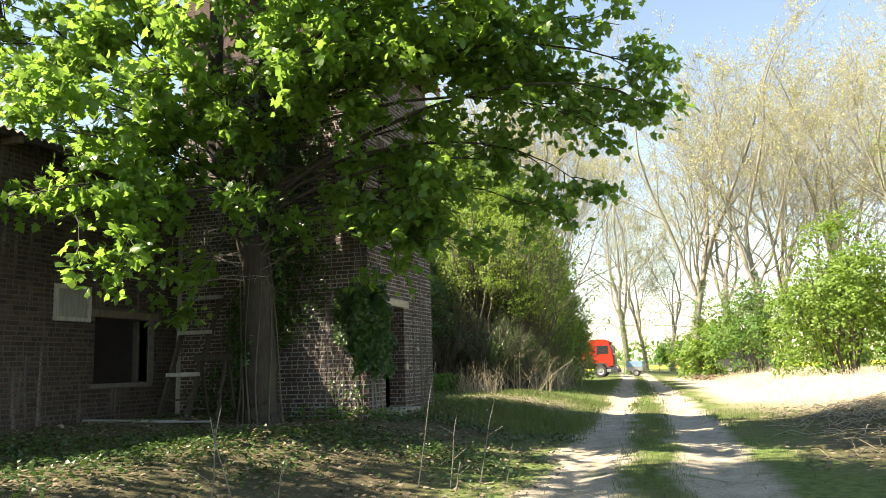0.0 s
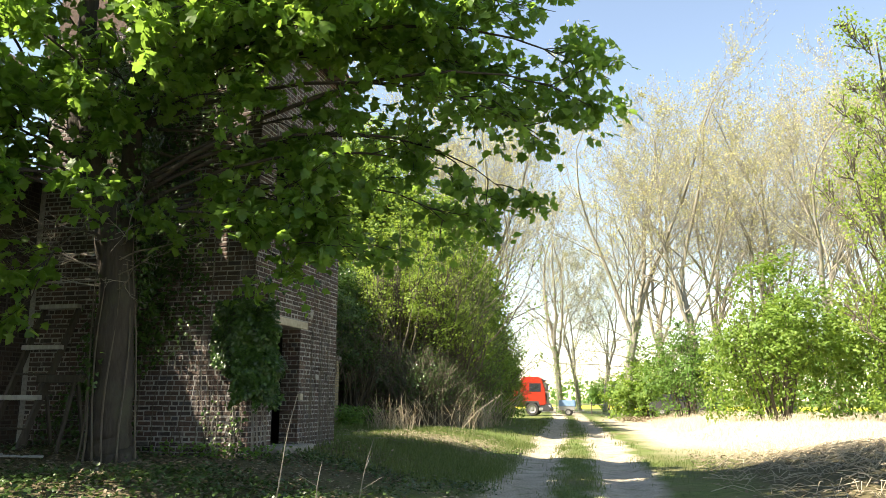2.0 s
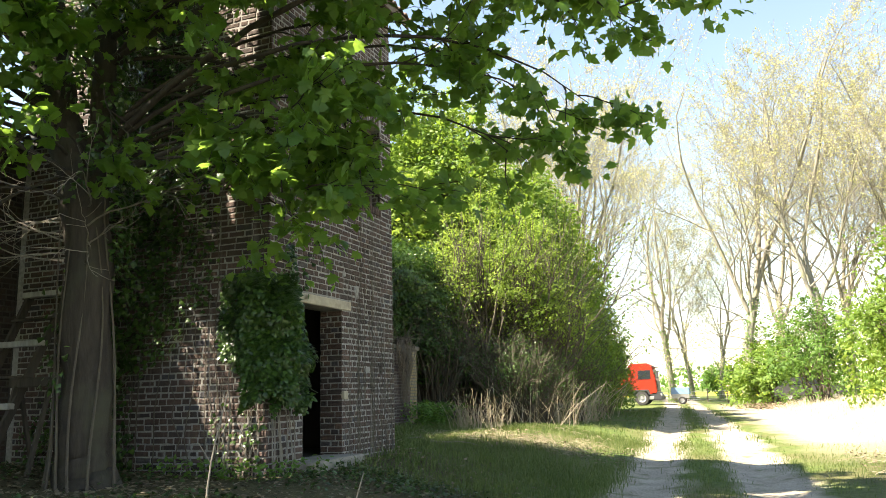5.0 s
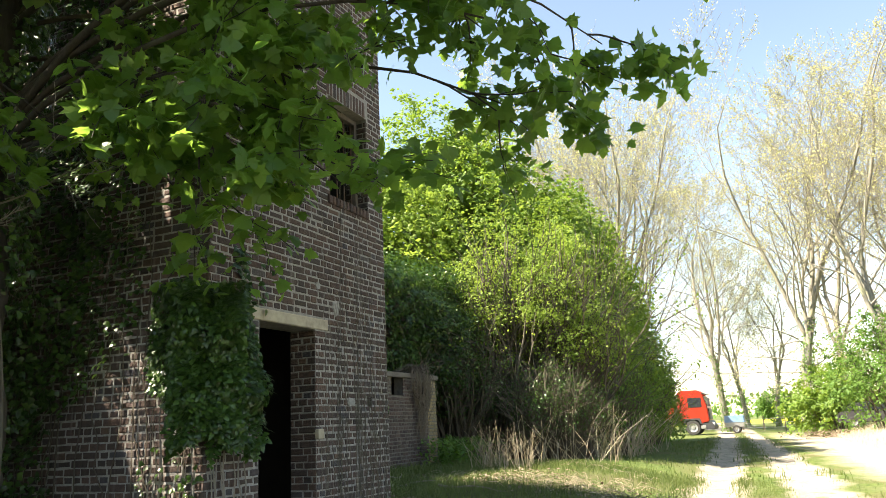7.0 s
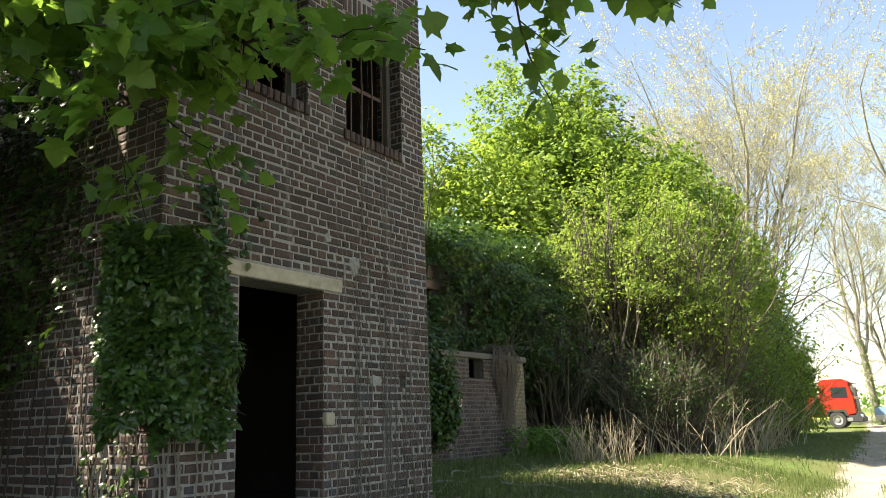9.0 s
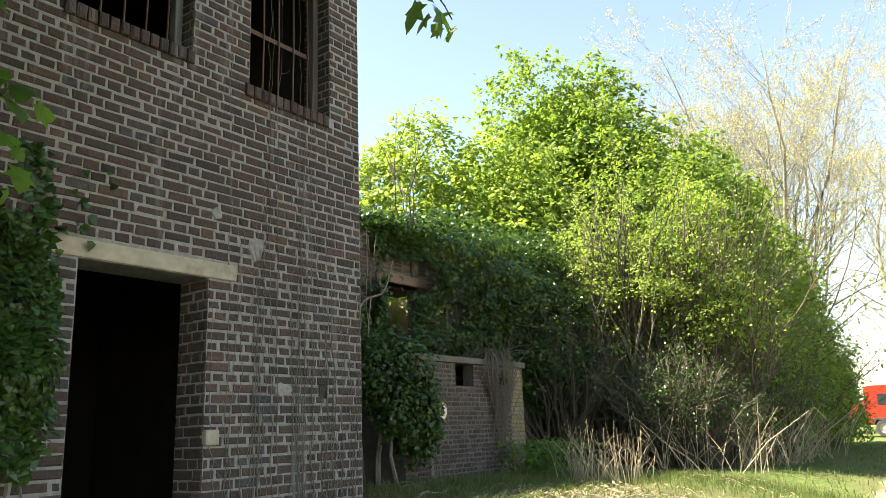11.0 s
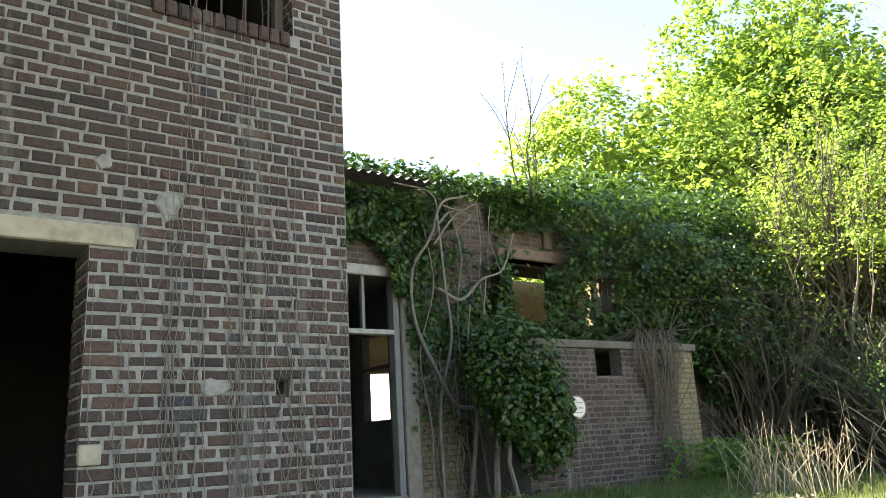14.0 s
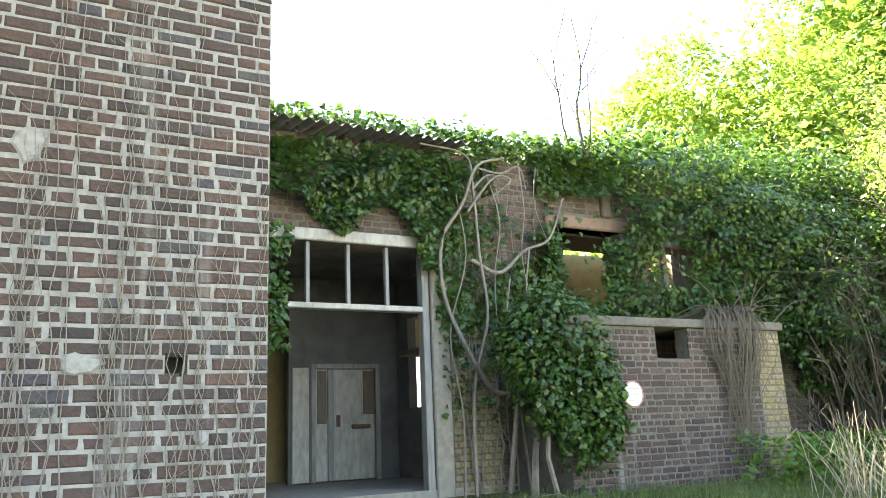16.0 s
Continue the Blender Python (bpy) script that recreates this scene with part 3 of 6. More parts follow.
for w, s in ((WIN_L, 14), (WIN_R, 15)):
    brick_stuff(Face((TX, w[1] - 0.009, 0), (-1, 0, 0), (0, -1, 0)), bond(0.01, 0.34, w[2], w[3], [], s), tower_east, M_BRICK, s + 10)
    # Rowlock sill, tipped outwards, and a soldier course over the opening.
    n = int((w[1] - w[0] + 0.09) / 0.078)
    sill = [(w[0] - 0.04 + k * 0.078, w[0] - 0.04 + k * 0.078 + 0.067, w[2] - 0.1 - 0.0, w[2] + 0.004) for k in range(n)]
    acc = Acc()
    V = brick_verts(F_EAST, sill, s + 40, 0.028)
    V[:, (2, 3), 2] += 0.02
    acc.add(V.reshape(-1, 3), (BRICK_F[None] + (np.arange(n) * 12)[:, None, None]).reshape(-1, 4))
    tagged(part("window_sill", acc, M_BRICK, tower_east, "sill of bricks on edge"))
    head = [(w[0] - 0.04 + k * 0.078, w[0] - 0.04 + k * 0.078 + 0.067, 5.435, 5.65) for k in range(n)]
    part("window_head", mesh_of("window_head", brick_verts(F_EAST, head, s + 50).reshape(-1, 3), [(BRICK_F[None] + (np.arange(n) * 12)[:, None, None]).reshape(-1, 4)]), M_BRICK, tower_east, "upright bricks over the window")

# Door lintel and the patches on the tower's face.
part("lintel", bevel_box(TX - 0.2, 13.02, 2.478, TX + 0.012, 14.49, 2.6, 0.012, 2), M_LINTEL, tower_east, "chipped cream concrete lintel")


def patch(y, z, ry, rz, seed):
    """An uneven smear of mortar on the bricks."""
    r = random.Random(seed)
    bm = bmesh.new()
    a = [2 * math.pi * k / 14 for k in range(14)]
    s = [r.uniform(0.75, 1.15) for k in a]
    rim = [bm.verts.new((TX - 0.006, y + ry * q * math.cos(t), z + rz * q * math.sin(t))) for t, q in zip(a, s)]
    top = [bm.verts.new((TX + 0.007, y + 0.8 * ry * q * math.cos(t), z + 0.8 * rz * q * math.sin(t))) for t, q in zip(a, s)]
    bm.faces.new(top)
    for k in range(14):
        bm.faces.new((rim[k], rim[(k + 1) % 14], top[(k + 1) % 14], top[k]))
    return part("mortar_patch", bm, M_MORTAR, tower_east, "grey mortar patch")


patch(14.68, 2.76, 0.085, 0.105, 1)
patch(14.97, 1.68, 0.1, 0.06, 2)
patch(14.3, 2.98, 0.06, 0.05, 3)
patch(15.55, 1.32, 0.04, 0.045, 4)
part("hinge_block", bevel_box(TX - 0.05, 14.245, 1.28, TX + 0.03, 14.36, 1.39, 0.015, 2), M_LINTEL, tower_east, "pale hinge block beside the door")
step = thing("door_step", part("tmp", bevel_box(TX - 0.3, 13.1, 0.3, TX + 0.25, 14.4, 0.57, 0.03, 2), M_CONCRETE, None).data, None, "worn concrete door step", "step", kind="structure")
bpy.data.objects.remove(bpy.data.objects["tmp"])


def barred_window(name, w, label, frame_side):
    """Iron bars in a brick opening, with the rest of a wooden frame."""
    top = thing(name, None, None, label, "window", kind="structure")
    y0, y1, z0, z1 = w
    x = TX - 0.2
    for k in range(5):
        y = y0 + (y1 - y0) * (k + 0.7) / 5.3
        part("bar", Acc().tube([(x, y, z0 - 0.01), (x + 0.004, y + 0.006, (z0 + z1) / 2), (x, y, z1 + 0.01)], 0.009, 6), M_IRON, top)
    part("crossbar", Acc().box(x - 0.012, y0 - 0.01, z0 + 0.62, x - 0.004, y1 + 0.01, z0 + 0.66), M_IRON, top)
    part("window_frame", bevel_box(x - 0.03, y1 - 0.07, z0, x + 0.05, y1 - 0.005, z1, 0.006), M_GREYWOOD if frame_side else M_WOOD, top)
    part("window_frame", bevel_box(x - 0.03, y0 + 0.07, z1 - 0.08, x + 0.05, y1 - 0.07, z1 - 0.01, 0.006), M_WOOD, top)


barred_window("window_1", WIN_L, "glassless tower window with iron bars and grey frame", True)
barred_window("window_2", WIN_R, "glassless tower window with rusty iron bars", False)

# The low wing beside the track.
BX = -9.55
F_BACK = Face((BX, 0, 0), (0, 1, 0), (1, 0, 0))
SHED_HOLE, SHED_WIN = (10.4, 11.7, 1.2, 2.3), (9.55, 10.2, 2.26, 2.72)
# Brick and mortar here are darkened to carry the shade under the maple.
shed = thing("wall_shed_east", wall_core(F_BACK, -10.0, TY0, -0.2, 4.9, [SHED_HOLE, SHED_WIN], 0.34).mesh("wall"), M_MORTAR_SHADE, "weathered brick wall of the low shed, coloured dark for shade", "wall", kind="structure")
brick_stuff(F_BACK, bond(5.0, TY0 - 0.01, 0.4, 4.9, [SHED_HOLE, SHED_WIN, (10.25, 12.0, 2.29, 2.45)], 31), shed, M_BRICK_SHADE, 32)
part("lintel", bevel_box(BX - 0.2, 10.28, 2.302, BX + 0.012, 11.98, 2.43, 0.01), M_WOOD, shed, "grey timber lintel")
part("jamb", bevel_box(BX - 0.2, 11.7, 1.2, BX + 0.014, 11.86, 2.3, 0.01), M_MORTAR_OLD, shed, "grey rendered jamb")
part("window_sill", bevel_box(BX - 0.2, 10.3, 1.12, BX + 0.04, 11.8, 1.2, 0.012), M_MORTAR_OLD, shed, "grey concrete sill")
thing("wall_shed_west", Acc().box(-16.4, -10.0, -0.2, -16.1, TY0, 4.9).mesh("wall"), M_DARK, "back wall of the shed", "wall", kind="structure")
thing("wall_shed_south", Acc().box(-16.1, -10.3, -0.2, BX, -10.0, 4.9).mesh("wall"), M_DARK, "end wall of the shed", "wall", kind="structure")
thing("wall_shed_north", wall_core(F_SOUTH, -16.1, TW, -0.2, 4.9, [(-12.25, -11.68, 1.1, 2.12)], 0.3, 0.0).mesh("wall"), M_DARK, "inner wall of the shed", "wall", kind="structure")
thing("floor_shed", Acc().box(-16.1, -10.0, 0.2, BX - 0.34, TY0, 0.5).mesh("floor"), M_DARK, "dark shed floor", "floor", kind="structure")

casement = thing("window_3", None, None, "small shed window in flaking white wooden frame", "window", kind="structure")
for a, b, c, d in ((9.5, 9.57, 2.2, 2.78), (10.19, 10.26, 2.2, 2.78), (9.57, 10.19, 2.2, 2.27), (9.57, 10.19, 2.71, 2.78)):
    part("window_frame", bevel_box(BX - 0.03, a, c, BX + 0.045, b, d, 0.006), M_WHITE, casement)
part("board", bevel_box(BX - 0.02, 9.57, 2.27, BX + 0.008, 10.19, 2.71, 0.004), M_GREYWOOD, casement, "grey board closing the window")


def corrugated(x0, z0, x1, z1, y0, y1, pitch=0.146, depth=0.025, thick=0.007):
    """A wavy roof sheet from the eave (x0, z0) up to (x1, z1)."""
    n = int((y1 - y0) / pitch * 8)
    y = np.linspace(y0, y1, n)
    w = depth * np.sin((y - y0) / pitch * 2 * np.pi)
    V = []
    for dz in (0.0, -thick):
        for x, z in ((x0, z0), (x1, z1)):
            V.append(np.stack([np.full(n, x), y, z + w + dz], -1))
    V = np.concatenate(V)
    k = np.arange(n - 1)
    F = np.concatenate([np.stack([k + a, k + 1 + a, k + 1 + b, k + b], -1) for a, b in ((0, n), (3 * n, 2 * n), (2 * n, 0), (n, 3 * n))])
    return Acc().add(V, F)


thing("roof_shed", corrugated(BX + 0.4, 4.85, -16.4, 6.4, -10.2, TY0 - 0.03).mesh("roof"), M_SHEET, "mossy corrugated shed roof with ragged eave", "roof", kind="structure")
for k in range(6):
    part("rafter", Acc().box(BX - 0.05, 3.0 + 1.8 * k, 4.72, BX + 0.34, 3.08 + 1.8 * k, 4.82), M_WOOD, shed, "dark rafter end")

tower_roof = thing("roof_tower", corrugated(TX + 0.34, 7.5, TW - 0.3, 9.5, TY0 - 0.2, TY1 + 0.2, 0.22, 0.03, 0.02).mesh("roof"), M_TILE, "sloping tower roof of old dark tiles", "roof", kind="structure")
part("eave_board", bevel_box(TX + 0.25, TY0 - 0.18, 7.34, TX + 0.29, TY1 + 0.18, 7.48, 0.005), M_WOOD, tower_roof, "grey eave board")
for k in range(6):
    part("rafter_end", Acc().box(TX - 0.02, TY0 + 0.1 + 0.6 * k, 7.36, TX + 0.25, TY0 + 0.18 + 0.6 * k, 7.46), M_WOOD, tower_roof)
for y in (TY0 + 0.03, TY1 - 0.3):
    V = [(x, yy, z) for yy in (y, y + 0.26) for x, z in ((TX, TOP), (TX, 7.52), (TW, 9.3), (TW, TOP))]
    part("gable", Acc().add(V, [(0, 1, 2, 3), (7, 6, 5, 4), (0, 4, 5, 1), (1, 5, 6, 2), (2, 6, 7, 3), (3, 7, 4, 0)]), M_BRICK, tower_roof, "brick gable side")

# The ruined north wing with its wide doorway.
GATE, HOLE_A, HOLE_B = (16.4, 18.87, 0.4, 3.45), (20.75, 21.85, 2.85, 3.9), (22.35, 23.1, 2.95, 3.75)
north = thing("wall_north_wing", wall_core(F_BACK, TY1, 30.0, -0.2, 4.7, [GATE, HOLE_A, HOLE_B], 0.34).mesh("wall"), M_MORTAR_OLD, "ruined brick wall overgrown with ivy", "wall", kind="structure")
part_holes = [GATE, HOLE_A, HOLE_B, (16.3, 19.1, 3.44, 3.6), (20.6, 22.0, 3.88, 4.1)]
brick_stuff(F_BACK, bond(TY1 + 0.01, 19.08, 3.4, 4.7, part_holes, 41), north, M_BRICK_OLD, 42)
brick_stuff(F_BACK, bond(19.12, 19.75, 0.4, 3.0, [], 43), north, M_BRICK_YELLOW, 44)
brick_stuff(F_BACK, bond(19.76, 26.0, 0.4, 4.7, part_holes, 45), north, M_BRICK_OLD, 46)
brick_stuff(F_BACK, bond(19.12, 19.75, 3.0, 4.7, part_holes, 47), north, M_BRICK_OLD, 48)
part("lintel", bevel_box(BX - 0.25, 20.6, 3.9, BX + 0.05, 22.0, 4.08, 0.02), M_TILE, north, "cracked red-brown lintel")
part("lintel", bevel_box(BX - 0.2, 22.2, 3.752, BX + 0.02, 23.2, 3.86, 0.012), M_WOOD, north, "old timber lintel")
part("post", bevel_box(BX - 0.12, 22.65, 2.95, BX - 0.04, 22.72, 3.75, 0.006), M_WOOD, north, "thin timber post in the opening")
part("pier", bevel_box(BX - 0.02, 21.55, 4.1, BX + 0.06, 21.72, 4.62, 0.02), M_WOOD, north, "splintered upright timber")
part("plaster_patch", bevel_box(BX - 0.01, 25.6, 2.2, BX + 0.012, 26.5, 3.3, 0.03), M_OCHRE, north, "patch of ochre render")

gate = thing("door_1", None, None, "wide wooden doorway frame with glassless transom lights", "door", kind="structure")
part("jamb", bevel_box(BX - 0.16, 18.78, 0.55, BX - 0.02, 18.87, 3.45, 0.008), M_GREYWOOD, gate)
part("jamb", bevel_box(BX - 0.16, 16.4, 0.55, BX - 0.02, 16.49, 3.45, 0.008), M_GREYWOOD, gate)
part("post", bevel_box(BX - 0.05, 18.875, 0.5, BX + 0.03, 19.1, 3.42, 0.015), M_CONCRETE, gate, "grey rendered door post")
part("beam", bevel_box(BX - 0.2, 16.3, 3.452, BX + 0.03, 19.0, 3.59, 0.012), M_WHITE, gate, "flaking white header beam")
part("transom", bevel_box(BX - 0.15, 16.49, 2.69, BX - 0.01, 18.78, 2.755, 0.008), M_WHITE, gate)
for y in (16.91, 17.39, 17.87, 18.35):
    part("mullion", bevel_box(BX - 0.12, y - 0.022, 2.755, BX - 0.05, y + 0.022, 3.45, 0.005), M_GREYWOOD, gate)

# Rooms behind the doorway: one under a ceiling, one open but for an added slab.
thing("floor_north_wing", Acc().box(-17.0, TY1, 0.2, BX - 0.0, 26.0, 0.68).mesh("floor"), M_CONCRETE, "dusty concrete floor of the ruined room", "floor", kind="structure")
thing("ceiling_north_wing", Acc().box(-13.4, TY1, 3.62, BX - 0.345, 19.72, 3.75).mesh("ceiling"), M_PLASTER, "stained plaster ceiling", "ceiling", kind="structure")
F_PART = Face((-12.4, 0, 0), (0, 1, 0), (1, 0, 0))
inner = thing("wall_inner_back", wall_core(F_PART, 18.0, 19.7, 0.68, 3.62, [(18.33, 19.4, 0.68, 2.36)], 0.12).mesh("wall"), M_PLASTER, "grimy grey plaster partition", "wall", kind="structure")
thing("wall_room_west", wall_core(Face((-13.4, 0, 0), (0, 1, 0), (1, 0, 0)), TY1 + 0.006, 26.0, 0.5, 4.6, [(20.35, 21.3, 1.55, 2.6)], 0.3, 0.0).mesh("wall"), M_OCHRE, "ochre plastered back wall", "wall", kind="structure")
F_SIDE = Face((0, 19.72, 0), (1, 0, 0), (0, -1, 0))
side = thing("wall_inner_side", wall_core(F_SIDE, -13.4, BX - 0.34, 0.68, 3.62, [(-12.05, -10.7, 1.68, 3.0)], 0.14).mesh("wall"), M_PLASTER, "grey plaster side wall with an unglazed opening", "wall", kind="structure")
thing("wall_room_north", Acc().box(-13.4, 25.7, 0.5, BX - 0.34, 26.0, 4.6).mesh("wall"), M_OCHRE, "ochre plastered end wall", "wall", kind="structure")

inner_door = thing("door_2", None, None, "broken white panelled double door, partly bare", "door", kind="structure")
for y0, y1, z0, z1 in ((18.33, 18.4, 0.68, 2.36), (19.33, 19.4, 0.68, 2.36), (18.4, 19.33, 2.29, 2.36)):
    part("door_frame", bevel_box(-12.5, y0, z0, -12.38, y1, z1, 0.008), M_GREYWOOD, inner_door)
part("door_leaf", bevel_box(-12.47, 18.66, 0.7, -12.43, 19.32, 2.28, 0.006), M_WHITE, inner_door, "white painted door leaf")
part("door_leaf", bevel_box(-12.47, 18.41, 0.7, -12.43, 18.6, 2.28, 0.006), M_WHITE, inner_door, "narrow white painted door leaf")
part("door_stile", bevel_box(-12.43, 18.58, 0.7, -12.38, 18.67, 2.28, 0.006), M_GREYWOOD, inner_door)
part("dark_panel", bevel_box(-12.428, 19.14, 1.62, -12.415, 19.32, 2.26, 0.004), M_WOOD, inner_door, "bare dark panel")
part("dark_panel", bevel_box(-12.428, 18.43, 1.5, -12.415, 18.57, 2.26, 0.004), M_WOOD, inner_door, "bare dark panel")
part("door_board", bevel_box(-12.38, 18.04, 0.7, -12.35, 18.28, 2.3, 0.006), M_WHITE, inner_door, "tall white board beside the door")
part("latch", bevel_box(-12.43, 18.95, 1.42, -12.38, 19.24, 1.48, 0.008), M_IRON, inner_door, "rusty latch bar")
part("handle_plate", bevel_box(-12.43, 18.72, 1.45, -12.415, 18.78, 1.62, 0.004), M_IRON, inner_door, "rusty plate")

shelf = thing("wall_shelf", None, None, "dark wooden wall shelf under the opening", "shelf")
part("board", bevel_box(-11.75, 19.42, 2.4, -10.7, 19.724, 2.46, 0.006), M_WOOD, shelf)

thing("roof_north_wing", corrugated(BX + 0.42, 4.72, -13.8, 5.5, TY1 + 0.03, 19.3).mesh("roof"), M_SHEET, "corrugated roof sheets under ivy", "roof", kind="structure")
# Slab added over the open room to dim the ochre walls inside.
thing("ruin_shade_slab", Acc().box(-13.1, 19.9, 4.6, BX - 0.2, 25.4, 4.7).mesh("ceiling"), M_DARK, "added slab that keeps sun out of the ruined room", "ceiling", kind="structure")
# Wall added behind the tower, out of view, to stop sun reaching the floor.
thing("wall_room_south", Acc().box(-13.7, TY1 - 0.14, 0.2, TW, TY1 + 0.005, 3.75).mesh("wall"), M_OCHRE, "unseen ochre side wall, added to block sun from the room", "wall", kind="structure")
thing("gable_fill", Acc().box(-13.7, TY1, 3.75, BX - 0.345, TY1 + 0.2, 4.7).mesh("gable"), M_DARK, "dark wall above the ceiling", "wall", kind="structure")

# The low brick lean-to with a concrete slab on top.
AX = -8.45
F_ANX = Face((AX, 0, 0), (0, 1, 0), (1, 0, 0))
ANX_HOLES = [(21.3, 21.82, 2.05, 2.42), (22.72, 22.95, 2.0, 2.36)]
annex = thing("wall_annex_east", wall_core(F_ANX, 19.95, 23.42, 0.1, 2.42, ANX_HOLES, 0.22).mesh("wall"), M_MORTAR_OLD, "low weathered brick lean-to wall, whitewashed in places", "wall", kind="structure")
annex_bricks = bond(19.95, 22.96, 0.3, 2.42, ANX_HOLES, 51, 0.009)
single_annex = [b for b in annex_bricks if b[0] > 20.7 and b[2] > 0.55]
brick_stuff(F_ANX, [b for b in annex_bricks if not (b[0] > 20.7 and b[2] > 0.55)], annex, M_BRICK_DARK, 52)
brick_stuff(F_ANX, bond(22.97, 23.42, 0.3, 2.42, [], 53), annex, M_BRICK_YELLOW, 54)
F_ANXN = Face((0, 23.42, 0), (1, 0, 0), (0, 1, 0))
anx_n = thing("wall_annex_north", wall_core(F_ANXN, BX, AX - 0.22, 0.1, 2.42, [], 0.2).mesh("wall"), M_MORTAR_OLD, "end wall of the brick lean-to", "wall", kind="structure")
anx_s = thing("wall_annex_south", wall_core(Face((0, 19.95, 0), (1, 0, 0), (0, -1, 0)), BX, AX - 0.22, 0.1, 2.42, [], 0.2).mesh("wall"), M_MORTAR_OLD, "end wall of the brick lean-to", "wall", kind="structure")
slab = thing("annex_slab", part("tmp", bevel_box(BX + 0.01, 19.9, 2.424, AX + 0.05, 23.47, 2.53, 0.02, 2), M_MORTAR_OLD, None).data, None, "chipped concrete slab on the lean-to", "slab", kind="structure")
bpy.data.objects.remove(bpy.data.objects["tmp"])


# ---------------------------------------------------------------- trees and bushes
def spread_leaves(tips, per, radius, size, shape, up=0.8, hang=0.5, squash=0.7):
    """Leaves round the twig points."""
    T = np.repeat(np.asarray(tips), per, axis=0)
    off = rng.normal(size=T.shape) * radius
    off[:, 2] *= squash
    N = rng.normal(size=T.shape) * 0.55
    N[:, 2] += up
    return leaves(Acc(), T + off, N, size * rng.uniform(0.6, 1.25, len(T)), shape, hang)


def sprays(acc, C, N, per, radius, size, shape, hang=0.3, loose=0.4):
    """Sprays of leaves round the points C, each spray nearly flat and turned towards its N."""
    C, N = np.repeat(np.asarray(C, dtype=float), per, axis=0), np.repeat(unit(N), per, axis=0)
    off = rng.normal(size=C.shape) * radius
    off -= 0.65 * (off * N).sum(1)[:, None] * N
    return leaves(acc, C + off, N + rng.normal(size=C.shape) * loose, size * rng.uniform(0.6, 1.3, len(C)), shape, hang)


def beside_gap(P, wide):
    """True for points outside the gap in the leaves through which the sun reaches the foot of the tower's corner."""
    w, way = np.asarray(P) - np.array((-5.95, 12.5, 1.05)), np.array(SUN_DIR)
    return np.linalg.norm(w - (w @ way)[:, None] * way, axis=1) > wide * (0.8 + 0.25 * np.sin(3 * w[:, 2]))


# The maple that leans over the way in front of the tower.
def maple():
    top = thing("maple_tree", None, None, "broad old maple in fresh leaf beside the tower", "tree")
    wood, tips = Acc(), []
    bz = float(ground_z(-6.95, 11.3)) - 0.1
    # The trunk and the leaders into which it parts: points, then the radius at either end.
    leaders = [([(-6.93, 11.3, bz), (-6.95, 11.27, bz + 0.35), (-6.95, 11.25, 1.4), (-7.0, 11.2, 3.2), (-7.5, 11.2, 4.5)], 0.33, 0.21),
               ([(-7.5, 11.2, 4.45), (-8.0, 11.15, 5.6), (-8.45, 11.1, 6.8), (-8.8, 11.0, 9.0), (-9.0, 10.8, 11.5)], 0.16, 0.04),
               ([(-7.48, 11.2, 4.4), (-7.75, 11.2, 5.8), (-7.8, 11.1, 7.5), (-7.6, 11.0, 10.5), (-7.4, 10.9, 13.5)], 0.19, 0.04),
               ([(-6.98, 11.2, 3.0), (-6.95, 11.3, 4.3), (-7.0, 11.35, 6.0), (-6.6, 11.1, 8.0), (-6.0, 10.8, 11.0)], 0.18, 0.04),
               ([(-7.85, 11.2, 5.3), (-9.0, 11.1, 6.3), (-10.6, 10.9, 7.2), (-12.0, 10.5, 7.8)], 0.12, 0.03)]
    spine = []
    for P, r0, r1 in leaders:
        C = curve_through(P, 24)
        C[2:-1, :2] += rng.normal(size=(len(C) - 3, 2)) * 0.02
        R = np.linspace(r0, r1, len(C))
        if not spine:
            R[:4] *= (1.35, 1.2, 1.1, 1.04)
        wood.tube(C, R, 12)
        spine.append(C[C[:, 2] > 3.1])
    spine = np.concatenate(spine)
    # Where the limbs end: a few sparse ones hanging low before the tower and the shed, then the crown's sides and top.
    hanging = [(-3.6, 12.0, 3.1), (-3.6, 11.7, 3.7), (-4.2, 11.1, 3.8), (-4.75, 11.8, 3.15), (-4.3, 11.3, 3.3), (-4.0, 11.7, 3.7), (-5.2, 11.3, 3.9), (-5.6, 11.6, 4.6), (-4.5, 12.0, 4.5), (-6.2, 11.0, 4.0),
               (-6.9, 9.6, 2.7), (-7.8, 9.3, 3.0), (-7.2, 7.2, 3.2), (-7.7, 7.2, 3.6), (-7.6, 8.2, 3.4), (-8.2, 8.2, 4.2), (-6.7, 7.6, 3.1), (-8.4, 7.6, 4.6), (-6.3, 9.6, 3.8), (-7.3, 8.6, 3.9),
               (-2.6, 12.9, 3.8), (-1.8, 12.8, 4.3), (-2.3, 12.7, 4.4), (-2.9, 13.3, 4.9), (-1.2, 12.6, 5.0), (-0.5, 12.6, 5.4), (-3.6, 12.8, 5.3)]
